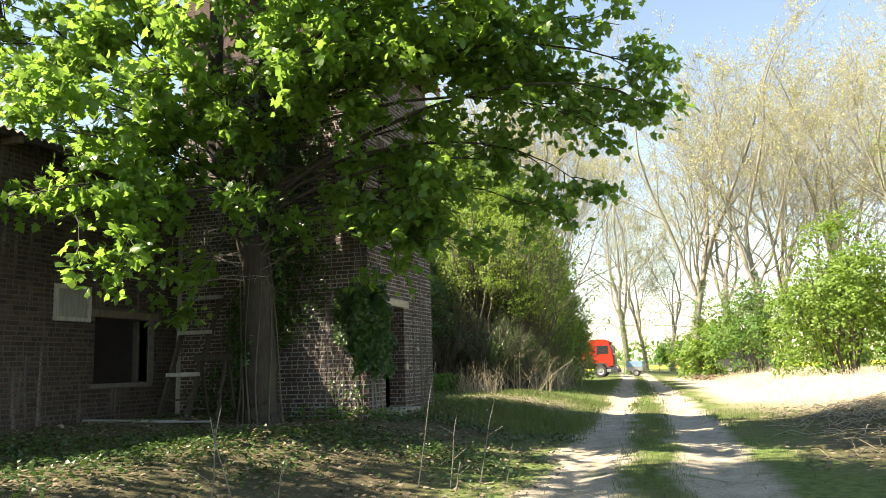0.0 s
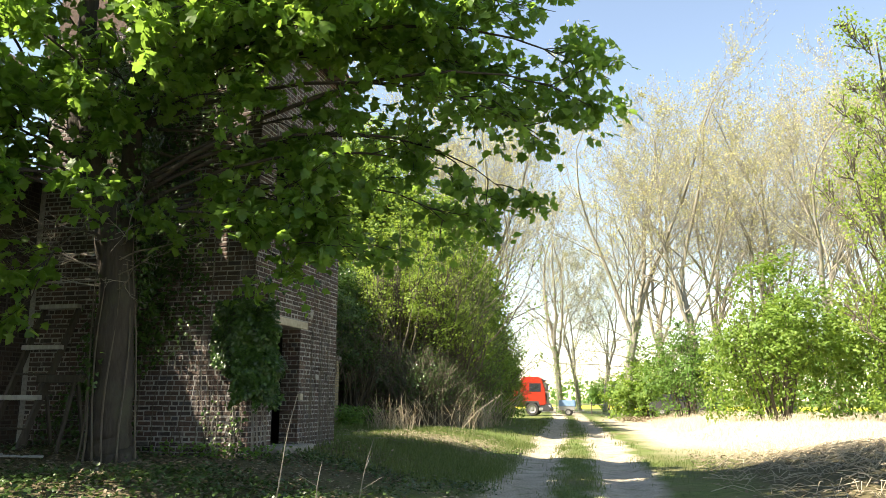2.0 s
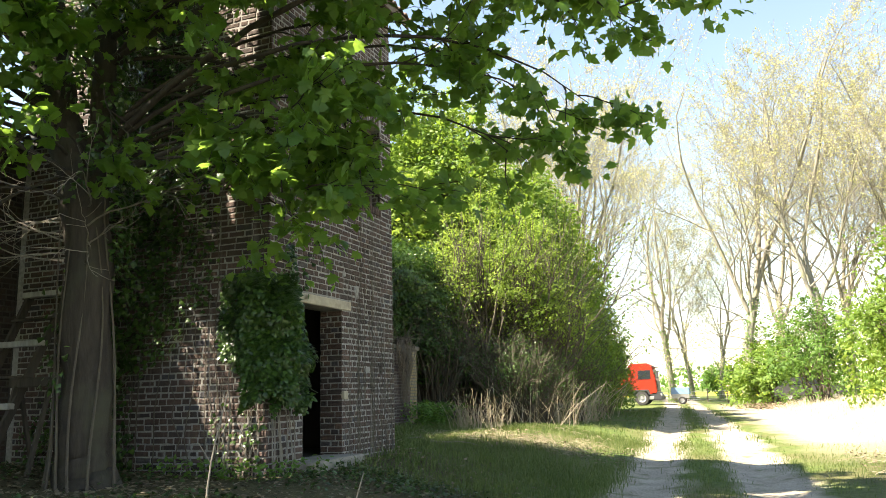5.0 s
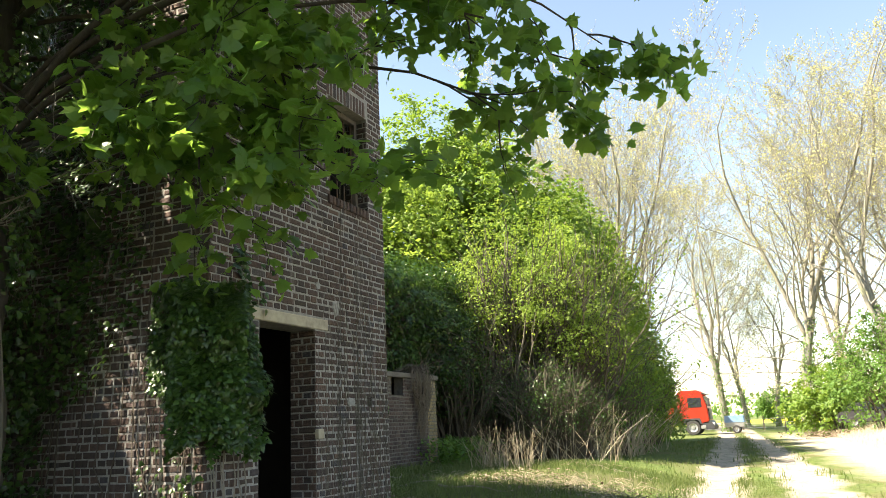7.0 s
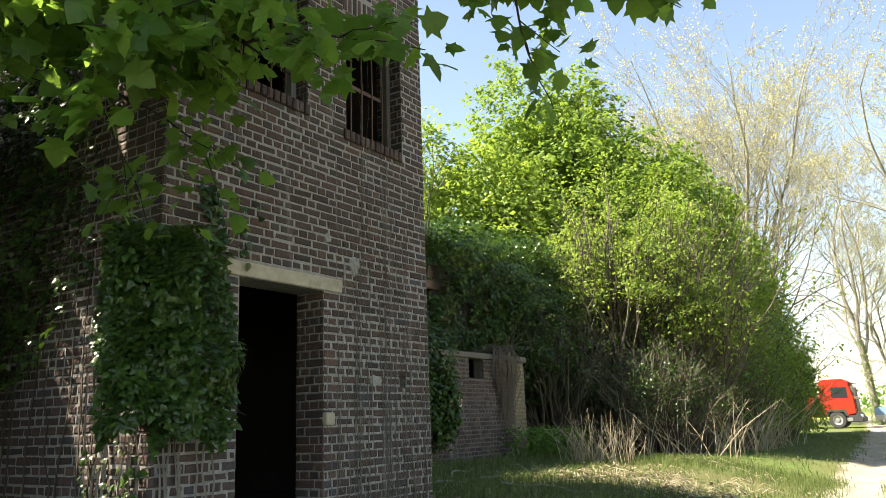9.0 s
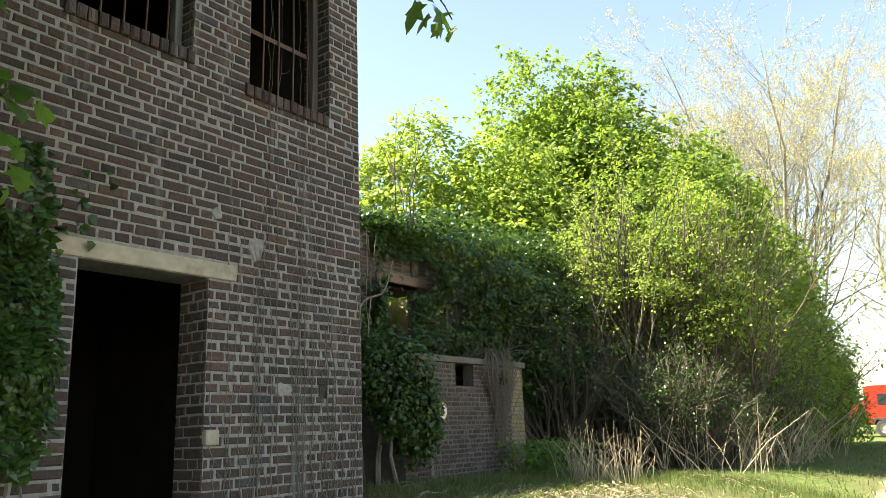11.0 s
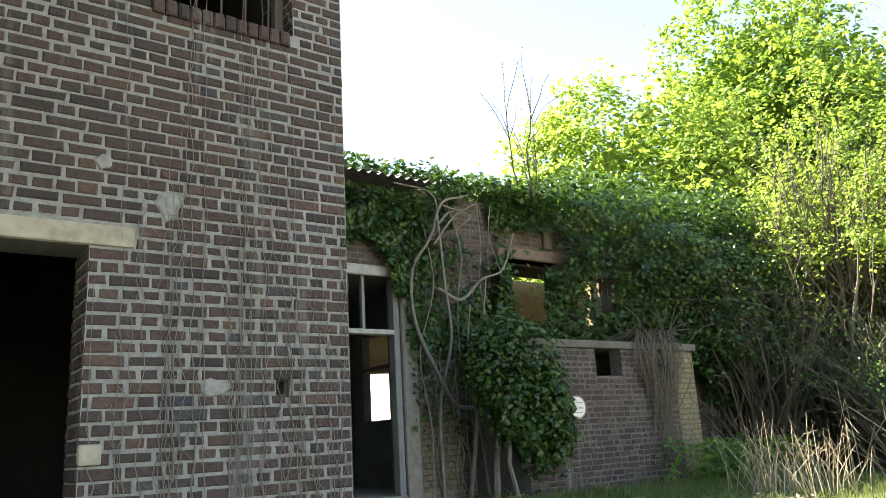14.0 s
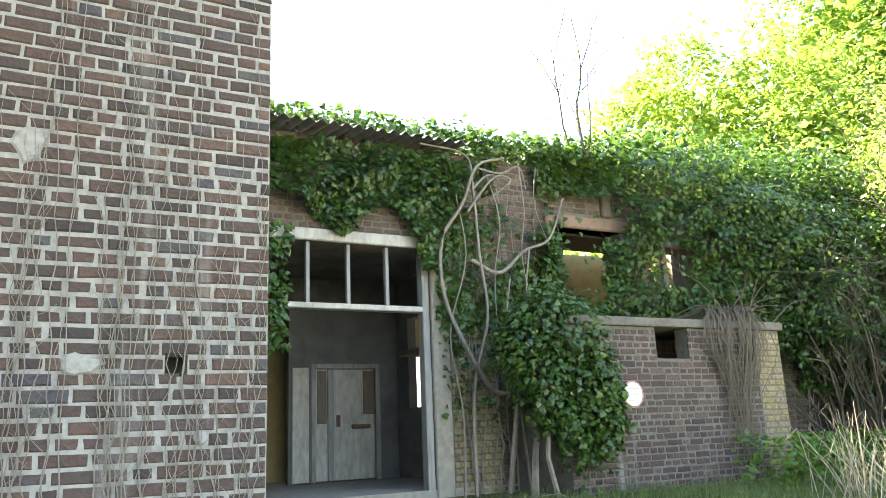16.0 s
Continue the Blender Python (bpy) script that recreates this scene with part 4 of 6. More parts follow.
    ends = [(-7.6, 9.6, 6.6), (-6.2, 9.6, 6.8), (-8.6, 9.4, 7.3), (-5.2, 10.3, 7.0), (-7.0, 9.3, 7.9), (-8.0, 9.2, 9.2), (-6.0, 9.0, 9.4), (-5.4, 9.6, 6.0), (-6.7, 9.9, 4.7), (-7.6, 9.6, 4.6), (-6.9, 10.2, 5.7), (-8.2, 9.8, 5.1), (-5.0, 10.7, 5.2), (-0.2, 12.9, 5.9), (-1.6, 13.2, 5.9), (-2.6, 12.5, 6.1), (-0.9, 12.0, 6.6), (-3.3, 13.3, 6.2), (-2.4, 13.6, 6.6),
            (-4.8, 9.2, 5.8), (-3.0, 9.4, 6.5), (-3.9, 10.4, 5.9), (-2.4, 10.6, 6.6), (-1.0, 11.4, 7.2), (-6.4, 7.8, 5.2), (-7.8, 7.6, 4.8), (-9.4, 8.2, 5.8), (-10.8, 10.2, 6.4), (-11.6, 9.2, 7.0), (-12.4, 10.8, 7.4),
            (-10.2, 9.6, 6.2), (-9.6, 9.9, 5.7), (-11.2, 8.6, 7.9), (-12.2, 8.2, 8.6), (-10.4, 8.6, 7.2), (-13.0, 9.2, 8.4), (-9.0, 9.2, 6.8), (-8.4, 8.2, 6.4), (-11.8, 10.0, 8.8), (-12.6, 9.4, 10.0),
            (-3.8, 11.6, 8.2), (-5.8, 8.4, 8.0), (-8.2, 9.0, 8.4), (-2.2, 10.2, 8.0), (-9.4, 11.0, 8.6), (-1.4, 10.6, 8.8), (-3.2, 8.4, 7.8), (-3.4, 9.8, 9.6), (-9.8, 7.4, 8.2), (-11.4, 9.6, 9.4), (-10.4, 7.6, 9.8),
            (-6.4, 11.4, 10.4), (-9.6, 8.4, 11.2), (-6.8, 8.6, 12.2), (-4.2, 10.4, 12.6), (-6.6, 11.0, 14.2), (-9.4, 11.0, 12.8), (-2.6, 11.4, 11.2), (-8.0, 10.0, 14.0), (-2.4, 9.4, 10.2), (-10.8, 10.4, 11.2), (-4.6, 12.0, 7.0), (-3.2, 12.6, 7.0)]
    for n, e in enumerate(np.array(hanging + ends)):
        reach = np.hypot(*(spine[:, :2] - e[:2]).T)
        s = spine[np.argmin(reach + 1.4 * np.abs(spine[:, 2] - np.maximum(rng.uniform(3.4, 5.2), e[2] - (0.3 if n < len(hanging) else 0.1) * reach)))]
        L = np.linalg.norm(e - s)
        m1, m2 = s + (e - s) * 0.35 + (0, 0, 0.15 * L), s + (e - s) * 0.72 + (0, 0, 0.14 * L)
        m1, m2 = m1 + rng.normal(size=3) * 0.12, m2 + rng.normal(size=3) * 0.15
        if e[1] > 12.2:
            m1, m2 = m1 + np.array((0.6, -0.9, 0)), m2 + np.array((0.5, -0.5, 0))
        u = np.linspace(0, 1, 9)[:, None]
        C = (1 - u) ** 3 * s + 3 * u * (1 - u) ** 2 * m1 + 3 * u ** 2 * (1 - u) * m2 + u ** 3 * e
        wood.tube(C, np.linspace(0.009 + 0.0048 * L, 0.005, 9), 7)
        for k in range(int((2 + 1.1 * L) if n < len(hanging) else 5 + 2.5 * L)):
            a = rng.uniform(0.3 if n < len(hanging) else 0.06, 1.0) ** 0.85 * 8
            i0 = int(min(a, 7))
            q0 = C[i0] + (C[i0 + 1] - C[i0]) * (a - i0)
            t = unit(C[i0 + 1] - C[i0])
            d = unit(t * 0.8 + unit(np.cross(t, rng.normal(size=3))) * rng.uniform(0.4, 1.0) * (1, 1, 0.6) + (0, 0, 0.02))
            branch(wood, q0, d, rng.uniform(0.35, 0.8), 0.012, 1, tips, 0.65, -0.1, 0.62, (2, 4), 0.0035)
    part("trunk", smooth(wood.mesh("trunk")), M_BARK, top, "brown bark with ivy stems")
    dead = Acc()
    for k in range(11):
        side = -1 if k % 3 else 1
        s = np.array((-7.0 + 0.15 * side, 11.05, 2.75 + 0.07 * k))
        branch(dead, s, unit((side * rng.uniform(0.5, 1), -rng.uniform(0.2, 0.8), rng.uniform(-0.12, 0.3))), rng.uniform(0.6, 1.1), 0.013, 2, [], 0.9, 0.05, 0.6, (2, 4), 0.0025)
    tagged(part("dead_branch", dead, M_VINE, top, "bare dead twigs on the trunk"), kind="stuff")
    T = np.array(tips)
    T = T[~((T[:, 0] < -5.4) & (T[:, 1] > 12.3)) & (T[:, 2] > 2.05)]
    T = T[beside_gap(T, 0.8)]
    N = rng.normal(size=T.shape) * 0.5 + np.array((0, 0, 0.75))
    part("crown", sprays(Acc(), T, N, 3, 0.11, 0.145, MAPLE_LEAF, 1.0, 0.5), M_MAPLE, top, "bright green lobed leaves")
    return top


maple()


def tall_tree(name, height, leaf, mat, per, size, label, bark, seed, clear=0.3, spread=0.55, limbs=16, veil=0.45, stout=1.0, reach=1.0):
    """A tall open tree with rising limbs and a thin veil of leaves."""
    global rng
    rng = np.random.RandomState(seed)
    top = thing(name, None, None, label, "tree")
    wood, tips = Acc(), []
    n = 9
    P = np.stack([rng.normal(size=n).cumsum() * 0.006 * height, rng.normal(size=n).cumsum() * 0.006 * height, np.linspace(-0.3, height, n)], -1)
    P[0, :2] = P[1, :2] = 0
    r0 = height * 0.0125 * stout
    R = r0 * (1 - np.linspace(0, 1, n)) ** 0.8 + 0.03
    R[0] *= 1.5
    wood.tube(P, R, 8)
    for k in range(limbs):
        h = clear + (1 - clear) * (k + rng.uniform(0, 1)) / limbs * 0.95
        q0 = np.array([np.interp(h * height, P[:, 2], P[:, c]) for c in range(3)])
        a = k * 2.4 + rng.uniform(-0.5, 0.5)
        rise = rng.uniform(0.4, 1.3)
        L = reach * height * (0.36 - 0.24 * h) * rng.uniform(0.75, 1.3)
        branch(wood, q0, unit((math.cos(a), math.sin(a), rise)), L, r0 * 0.26 * (1.15 - h), 3, tips, spread, 0.3, 0.6, (2, 5), 0.018)
    part("trunk", smooth(wood.mesh("trunk")), bark, top)
    part("crown", spread_leaves(tips, per, veil, size, leaf, 0.3, 0.2, 1.0), mat, top)
    return top


def put(ob, x, y, turn=0.0, scale=1.0, sink=0.0):
    ob.matrix_world = pose(x, y, float(ground_z(x, y)) - sink, 0, 0, turn) @ Matrix.Scale(scale, 4)
    return ob


def again(ob, x, y, turn, scale=1.0):
    c = copy_thing(ob, pose(0, 0, 0))
    c.matrix_basis = pose(x, y, float(ground_z(x, y)), 0, 0, turn) @ Matrix.Scale(scale, 4)
    return c


def lane_tree(name, height, label, seed):
    """A tall forked tree, still nearly bare: leaders that part low down, rising limbs, fine twigs, ivy round the foot."""
    global rng
    rng = np.random.RandomState(seed)
    top = thing(name, None, None, label, "tree")
    wood, tips = Acc(), []
    r0 = height * 0.0115
    fork = height * 0.27
    P = np.stack([np.linspace(0, 1, 6) ** 2 * rng.normal() * 0.5, np.linspace(0, 1, 6) ** 2 * rng.normal() * 0.5, np.linspace(-0.3, fork, 6)], -1)
    wood.tube(P, [r0 * 1.5, r0 * 1.1, r0, r0 * 0.95, r0 * 0.92, r0 * 0.85], 10)
    for k in range(4):
        a = k * 1.57 + rng.uniform(-0.4, 0.4)
        L = height * (0.68, 0.6, 0.62, 0.5)[k]
        s = P[-1 if k < 2 else -2]
        Q, e = limb(wood, s, unit((math.cos(a) * 0.19, math.sin(a) * 0.19, 1.0)), L, r0 * (0.62, 0.55, 0.5, 0.42)[k], 0.03, 7, 0.42, 0.5, 10)
        sides = 12
        for j in range(sides):
            f = 0.06 + 0.92 * (j + rng.uniform(0, 1)) / sides
            i0 = min(int(f * 10), 9)
            q0 = Q[i0] + (Q[i0 + 1] - Q[i0]) * (f * 10 - i0)
            out = a + rng.normal() * 1.1
            rise = rng.uniform(0.35, 1.2) + 0.3 * f
            branch(wood, q0, unit((math.cos(out), math.sin(out), rise)), height * (0.20 - 0.11 * f) * rng.uniform(0.75, 1.3), r0 * 0.2 * (1.2 - f), 3, tips, 0.75, 0.25, 0.62, (2, 4), 0.0095)
    for k in range(9):
        a = rng.uniform(0, 6.28)
        branch(wood, P[2] + (0, 0, rng.uniform(0, fork * 0.5)), unit((math.cos(a), math.sin(a), rng.uniform(-0.1, 0.5))), height * rng.uniform(0.08, 0.14), 0.05, 2, tips, 0.8, 0.1, 0.62, (2, 4), 0.008)
    part("trunk", smooth(wood.mesh("trunk")), M_BARK_PALE, top)
    T = np.array(tips)
    T = T[rng.uniform(size=len(T)) < 0.42]
    part("crown", sprays(Acc(), T, rng.normal(size=T.shape) + (0, 0, 0.4), 2, 0.14, 0.15, OVAL_LEAF, 0.3, 0.6), M_BUD, top, "sparse yellow-green buds")
    n = 700
    t, f = rng.uniform(0, 6.28, n), rng.uniform(0, 1, n) ** 1.3
    r = r0 * (1.3 - 0.3 * f) + 0.06
    ivy = np.stack([np.interp(f * fork, P[:, 2], P[:, 0]) + np.cos(t) * r, np.interp(f * fork, P[:, 2], P[:, 1]) + np.sin(t) * r, f * fork], -1)
    part("ivy", leaves(Acc(), ivy, np.stack([np.cos(t), np.sin(t), 0.5 + 0 * t], -1) + rng.normal(size=ivy.shape) * 0.4, 0.17, OVAL_LEAF, 0.4), M_DEEP, top, "dark ivy round the foot of the trunk")
    return top


pop_a = lane_tree("poplar_tree", 29, "tall forked poplar with sparse yellow-green buds", 101)
pop_b = lane_tree("poplar_tree", 27, "tall forked poplar with sparse yellow-green buds", 102)
put(pop_a, -0.9, 65, 20), put(pop_b, 4.2, 61, 80)
for k, (x, y, s) in enumerate(((8.5, 64, 0.95), (12.5, 58, 0.9), (17, 62, 0.95), (21.5, 56, 0.85), (26, 60, 0.95), (31, 56, 0.9), (2.0, 78, 1.05), (13, 76, 1.05), (-6.5, 92, 0.72), (-13.2, 75, 1.18), (-21.5, 75, 1.12), (-17.2, 79, 1.2), (-15.5, 84, 1.2), (-25.5, 78, 1.15), (-6.6, 71, 0.8), (20, 76, 1.0), (-3.7, 94, 0.7), (6.6, 72, 0.95))):
    tagged(again(pop_a if k % 2 else pop_b, x, y, k * 67.0, s), group="poplars along the lane")
tagged(pop_a, group="poplars along the lane"), tagged(pop_b, group="poplars along the lane")


def bush(name, x, y, rx, ry, h, count, size, mat, label, seed, shape=OVAL_LEAF, stems=14, low=0.08, twig=M_TWIG, group="", category="bush"):
    """A many-stemmed bush: stems, then clumps of leaves with gaps between them."""
    global rng
    rng = np.random.RandomState(seed)
    top = thing(name, None, None, label, category, group)
    z = float(ground_z(x, y))
    top.location = (x, y, z)
    wood, tips = Acc(), []
    for k in range(stems):
        a, f = rng.uniform(0, 6.28), rng.uniform(0.1, 0.75)
        s = np.array((math.cos(a) * rx * 0.35 * f, math.sin(a) * ry * 0.35 * f, -0.1))
        e = np.array((math.cos(a) * rx * f, math.sin(a) * ry * f, h * rng.uniform(0.65, 0.95) * (1 - 0.3 * f)))
        branch(wood, s, unit(e - s), np.linalg.norm(e - s) * 0.62, 0.012 * h ** 0.7, 2, tips, 0.5, 0.1, 0.5, (2, 4), 0.006)
    tagged(part("branchwork", wood, twig, top, "thin brown stems"), kind="stuff")
    clumps = int(count / 14)
    lobes = 13
    A = np.arange(lobes) * 2.4 + rng.uniform(-0.4, 0.4, lobes)
    F = rng.uniform(0.25, 0.72, lobes)
    F[:2] = 0.15
    hz = h * (0.3 + 0.5 * rng.uniform(0, 1, lobes) * (1.15 - F))
    hz[:2] = h * 0.72
    LC = np.stack([np.cos(A) * rx * F, np.sin(A) * ry * F, hz], -1)
    LR = np.stack([rx * rng.uniform(0.3, 0.5, lobes), ry * rng.uniform(0.3, 0.5, lobes), h * rng.uniform(0.16, 0.3, lobes)], -1)
    pickl = rng.randint(0, lobes, clumps)
    D = unit(rng.normal(size=(clumps, 3)))
    rad = rng.uniform(0.35, 1.0, clumps) ** 0.5
    C = LC[pickl] + D * rad[:, None] * LR[pickl]
    skirt = rng.uniform(size=clumps) < (0.25 if low < 0.3 else 0.08)
    B = rng.uniform(0, 6.28, clumps)
    fr = rng.uniform(0.5, 0.95, clumps)
    C[skirt] = np.stack([np.cos(B) * rx * fr, np.sin(B) * ry * fr, rng.uniform(low, 0.5, clumps) * h], -1)[skirt]
    C = C[C[:, 2] > low * h]
    N = unit(C - np.array((0, 0, h * 0.35))) * 0.6 + rng.normal(size=C.shape) * 0.4 + np.array((0, 0, 0.5))
    acc = sprays(Acc(), C, N, 14, min(0.055 * np.array((rx, ry, h * 0.4)).mean(), 0.19), size, shape, 0.4, 0.38)
    if len(tips):
        T = np.array(tips)
        leaves(acc, T + rng.normal(size=T.shape) * 0.12, rng.normal(size=T.shape) + (0, 0, 0.8), size * 0.9, shape, 0.3)
    part("crown", acc, mat, top)
    return top


bush("hazel_bush", -8.4, 28.2, 2.4, 2.1, 7.9, 18000, 0.1, M_LIME, "fresh yellow-green bush behind dry reeds", 201, stems=80, low=0.46)
bush("hazel_bush", -7.0, 29.6, 2.1, 2.2, 7.6, 18000, 0.1, M_LIME, "tall fresh yellow-green bush behind dry reeds", 218, stems=70, low=0.36)
bush("hazel_bush", -8.4, 31.6, 2.4, 2.4, 9.2, 14000, 0.12, M_BUSH, "tall fresh green bush behind dry reeds", 219, stems=40, low=0.3)
bush("hazel_bush", -8.4, 35.5, 3.3, 3.6, 9.6, 17000, 0.14, M_BUSH, "tall fresh green bush beside the track", 202, stems=24)
bush("elder_bush", -9.0, 26.0, 1.3, 2.2, 4.4, 5200, 0.085, M_IVY, "dark ivy-grown bush against the ruined wall", 203, stems=60, low=0.4)
bush("bramble_bush", -6.9, 27.6, 1.7, 3.6, 3.0, 500, 0.07, M_IVY, "dark bramble tangle at the foot of the bush", 215, stems=200, low=0.0)
bush("bramble_bush", -6.9, 34.2, 1.7, 4.2, 3.6, 2600, 0.085, M_DEEP, "dark bramble tangle beside the track", 216, stems=120, low=0.0)
bush("bramble_bush", -7.8, 45, 1.9, 5.0, 4.2, 7000, 0.1, M_DEEP, "dark bramble tangle further along the track", 217, stems=40, low=0.0)
bush("elder_bush", -8.5, 50, 1.8, 2.6, 5.6, 10000, 0.15, M_DEEP, "dark green bush hiding the lorry's rear", 220, stems=30, low=0.0)
bush("elder_bush", -8.0, 41, 2.6, 3.4, 7.2, 9000, 0.16, M_BUSH, "green bush beside the track", 204)
bush("elder_bush", -9.8, 48, 2.6, 3.6, 6.4, 7000, 0.18, M_DEEP, "shaded green bush beside the track", 205)
bush("maple_thicket", -12.4, 35, 6.2, 5.2, 14.8, 85000, 0.19, M_BUSH, "tall green tree behind the ruined wing", 206, OVAL_LEAF, 16, 0.4, category="tree")
bush("maple_thicket", -11.0, 42, 4.8, 5, 13.6, 46000, 0.2, M_BUSH, "tall green tree behind the bushes", 207, OVAL_LEAF, 16, 0.2, category="tree")
bush("lime_thicket", -10.6, 48, 3.6, 5, 13.2, 30000, 0.2, M_LIME, "yellow-green tree behind the bushes", 208, OVAL_LEAF, 16, 0.2, category="tree")
bush("lime_thicket", -16.4, 29.5, 6.2, 4.4, 11.4, 80000, 0.19, M_LIME, "thin yellow-green tree behind the ruined room", 209, OVAL_LEAF, 18, 0.3, category="tree")
bush("laurel_bush", 6.0, 39, 3.4, 3.0, 8.2, 16000, 0.17, M_BUSH, "rounded bright green bush on the dry bank", 210, stems=20, low=0.0)
bush("laurel_bush", 11.0, 38, 3.2, 3.0, 8.0, 12000, 0.17, M_BUSH, "bright green bush on the dry bank", 211, low=0.0)
bush("hawthorn_bush", 3.0, 53, 2.6, 2.6, 7.0, 8000, 0.17, M_DEEP, "green bush below the poplars", 212, low=0.0)
bush("hawthorn_bush", 15.5, 44, 3.6, 3, 9.0, 8000, 0.2, M_LIME, "yellow-green bush below the poplars", 213, low=0.0)
bush("far_bush", -3.6, 112, 3.4, 3, 5, 2500, 0.4, M_DEEP, "distant dark bush at the field's edge", 214, low=0.0)
for k, (x, y, h) in enumerate(((7.5, 54, 7.5), (11.5, 52, 8.0), (19, 50, 8.5), (24, 48, 8.0), (1.4, 70, 6.5), (29, 52, 9), (0.6, 60, 4.5))):
    bush("hedge_bush", x, y, 3.2, 2.6, h, 6500, 0.22, M_DEEP if k % 2 else M_BUSH, "green undergrowth below the poplars", 230 + k, stems=10, low=0.0, group="undergrowth below the poplars")
spire = tall_tree("young_poplar", 14.5, OVAL_LEAF, M_LIME, 2, 0.14, "slim young poplar with yellow-green leaves", M_TWIG, 103, 0.08, 0.4, 18, 0.3, 0.35, 0.5)
put(spire, 9.6, 33.0, 10)
again(spire, 11.8, 36.0, 100, 0.9)


# A second maple, added out of view so that its shade falls across the way.
shade_tree = tall_tree("maple_tree", 11, MAPLE_LEAF, M_MAPLE, 4, 0.17, "unseen leafy maple, added to shade the start of the way", M_BARK, 104, 0.38, 0.7, 14, 0.3)
put(shade_tree, -8.0, 1.6, 30, 1.12)


# ---------------------------------------------------------------- ivy and creepers
rng = np.random.RandomState(31)


def pick(n, u0, u1, z0, z1, keep):
    """Random points of a wall stretch where keep(u, z) says so."""
    u, z = rng.uniform(u0, u1, n), rng.uniform(z0, z1, n)
    ok = rng.uniform(size=n) < keep(u, z)
    return u[ok], z[ok]


def ivy_on(acc, face, n, u0, u1, z0, z1, keep, thick, size=0.085):
    """Ivy on a wall face, in overhanging tufts whose leaves turn with the tuft."""
    u, z = pick(n, u0, u1, z0, z1, keep)
    tuft = lambda a, b: waves(a * 4.5, b * 4.5, 71) + 0.5 * waves(a * 9, b * 9, 72)
    h, e = tuft(u, z), 0.02
    gu, gz = (tuft(u + e, z) - h) / e, (tuft(u, z + e) - h) / e
    d = 0.02 + thick(u, z) * rng.beta(3.6, 1.1, len(u)) * np.clip(0.62 + 0.62 * h, 0.08, 1.4)
    N = face.n[None] * 0.75 + np.array((0, 0, 0.45)) - 0.13 * (gu[:, None] * face.u[None] + gz[:, None] * np.array((0, 0, 1.0))) + rng.normal(size=(len(u), 3)) * 0.28
    return leaves(acc, face.at(u, d, z), N, size * rng.uniform(0.55, 1.25, len(u)), IVY_LEAF, 0.9)


def lump(u, z, k, seed):
    return np.clip(0.55 + 0.75 * waves(u * k, z * k, seed), 0, 1)


def ivy_tower():
    top = thing("ivy_plant", None, None, "glossy dark ivy climbing the tower's corner", "ivy")
    acc = Acc()
    def edge(u, z):
        lo = 1.12 + 0.14 * np.sin(u * 7 + 1) + 0.12 * waves(u * 4, z * 4, 5)
        hi = 2.66 - 1.2 * np.clip(u - 12.85, 0, 1) + 0.16 * waves(u * 6, u * 2, 6)
        side = 13.16 + 0.12 * waves(z * 3.5, u, 7) - 0.35 * np.clip(1.5 - z, 0, 1)
        return ((z > lo) & (z < hi) & (u < side)).astype(float)
    ivy_on(acc, F_EAST, 6500, 12.42, 13.3, 0.9, 2.85, edge, lambda u, z: 0.24 * np.sin(np.clip((z - 0.8) / 2.1, 0, 1) * 3.14) ** 0.7 + 0.03, 0.058)
    def edge_s(u, z):
        lo = 1.6 + 0.25 * waves(u * 3, z * 3, 8)
        return ((z > lo) & (z < 2.75) & (u > -6.14 + 0.14 * waves(z * 3, u, 9))).astype(float)
    ivy_on(acc, F_SOUTH, 5200, -6.35, -5.45, 0.9, 2.85, edge_s, lambda u, z: 0.05 + 0.28 * np.clip((u + 6.3) / 0.7, 0, 1), 0.058)
    corner = Face((TX, TY0, 0), (0.7071, 0.7071, 0), (0.7071, -0.7071, 0))
    ivy_on(acc, corner, 4200, -0.32, 0.32, 1.15, 2.85, lambda u, z: ((z > 1.3 + 0.2 * waves(u * 5, z * 3, 25)) & (z < 2.75)).astype(float), lambda u, z: 0.06 + 0.26 * np.sin(np.clip((z - 0.9) / 2.0, 0, 1) * 3.14) ** 0.7, 0.06)
    ivy_on(acc, F_EAST, 700, 12.7, 13.45, 2.5, 3.15, lambda u, z: (np.abs(u - 12.95 - 0.25 * (3.0 - z)) < 0.07).astype(float) + 0.05, lambda u, z: 0.05 + 0 * u, 0.07)
    ivy_on(acc, F_SOUTH, 1500, -6.3, -5.5, 0.5, 1.3, lambda u, z: 0.16 * lump(u, z, 2.5, 10), lambda u, z: 0.12 + 0 * u, 0.055)
    part("foliage", acc, M_IVY, top)
    stems = Acc()
    for k in range(11):
        u = rng.uniform(-6.2, -5.6)
        P = F_SOUTH.at(u + rng.normal(size=8).cumsum() * 0.03, 0.012 + 0.03 * np.linspace(1, 0, 8), np.linspace(0.4, rng.uniform(1.2, 2.0), 8))
        stems.tube(P, np.linspace(0.012, 0.004, 8), 4)
    for k in range(9):
        u = rng.uniform(12.55, 13.15)
        P = F_EAST.at(u + rng.normal(size=8).cumsum() * 0.025, 0.012 + 0.03 * np.linspace(1, 0, 8), np.linspace(0.4, rng.uniform(1.2, 2.0), 8))
        stems.tube(P, np.linspace(0.013, 0.004, 8), 4)
    tagged(part("stem", stems, M_VINE, top, "pale woody ivy stems"), kind="stuff")


ivy_tower()


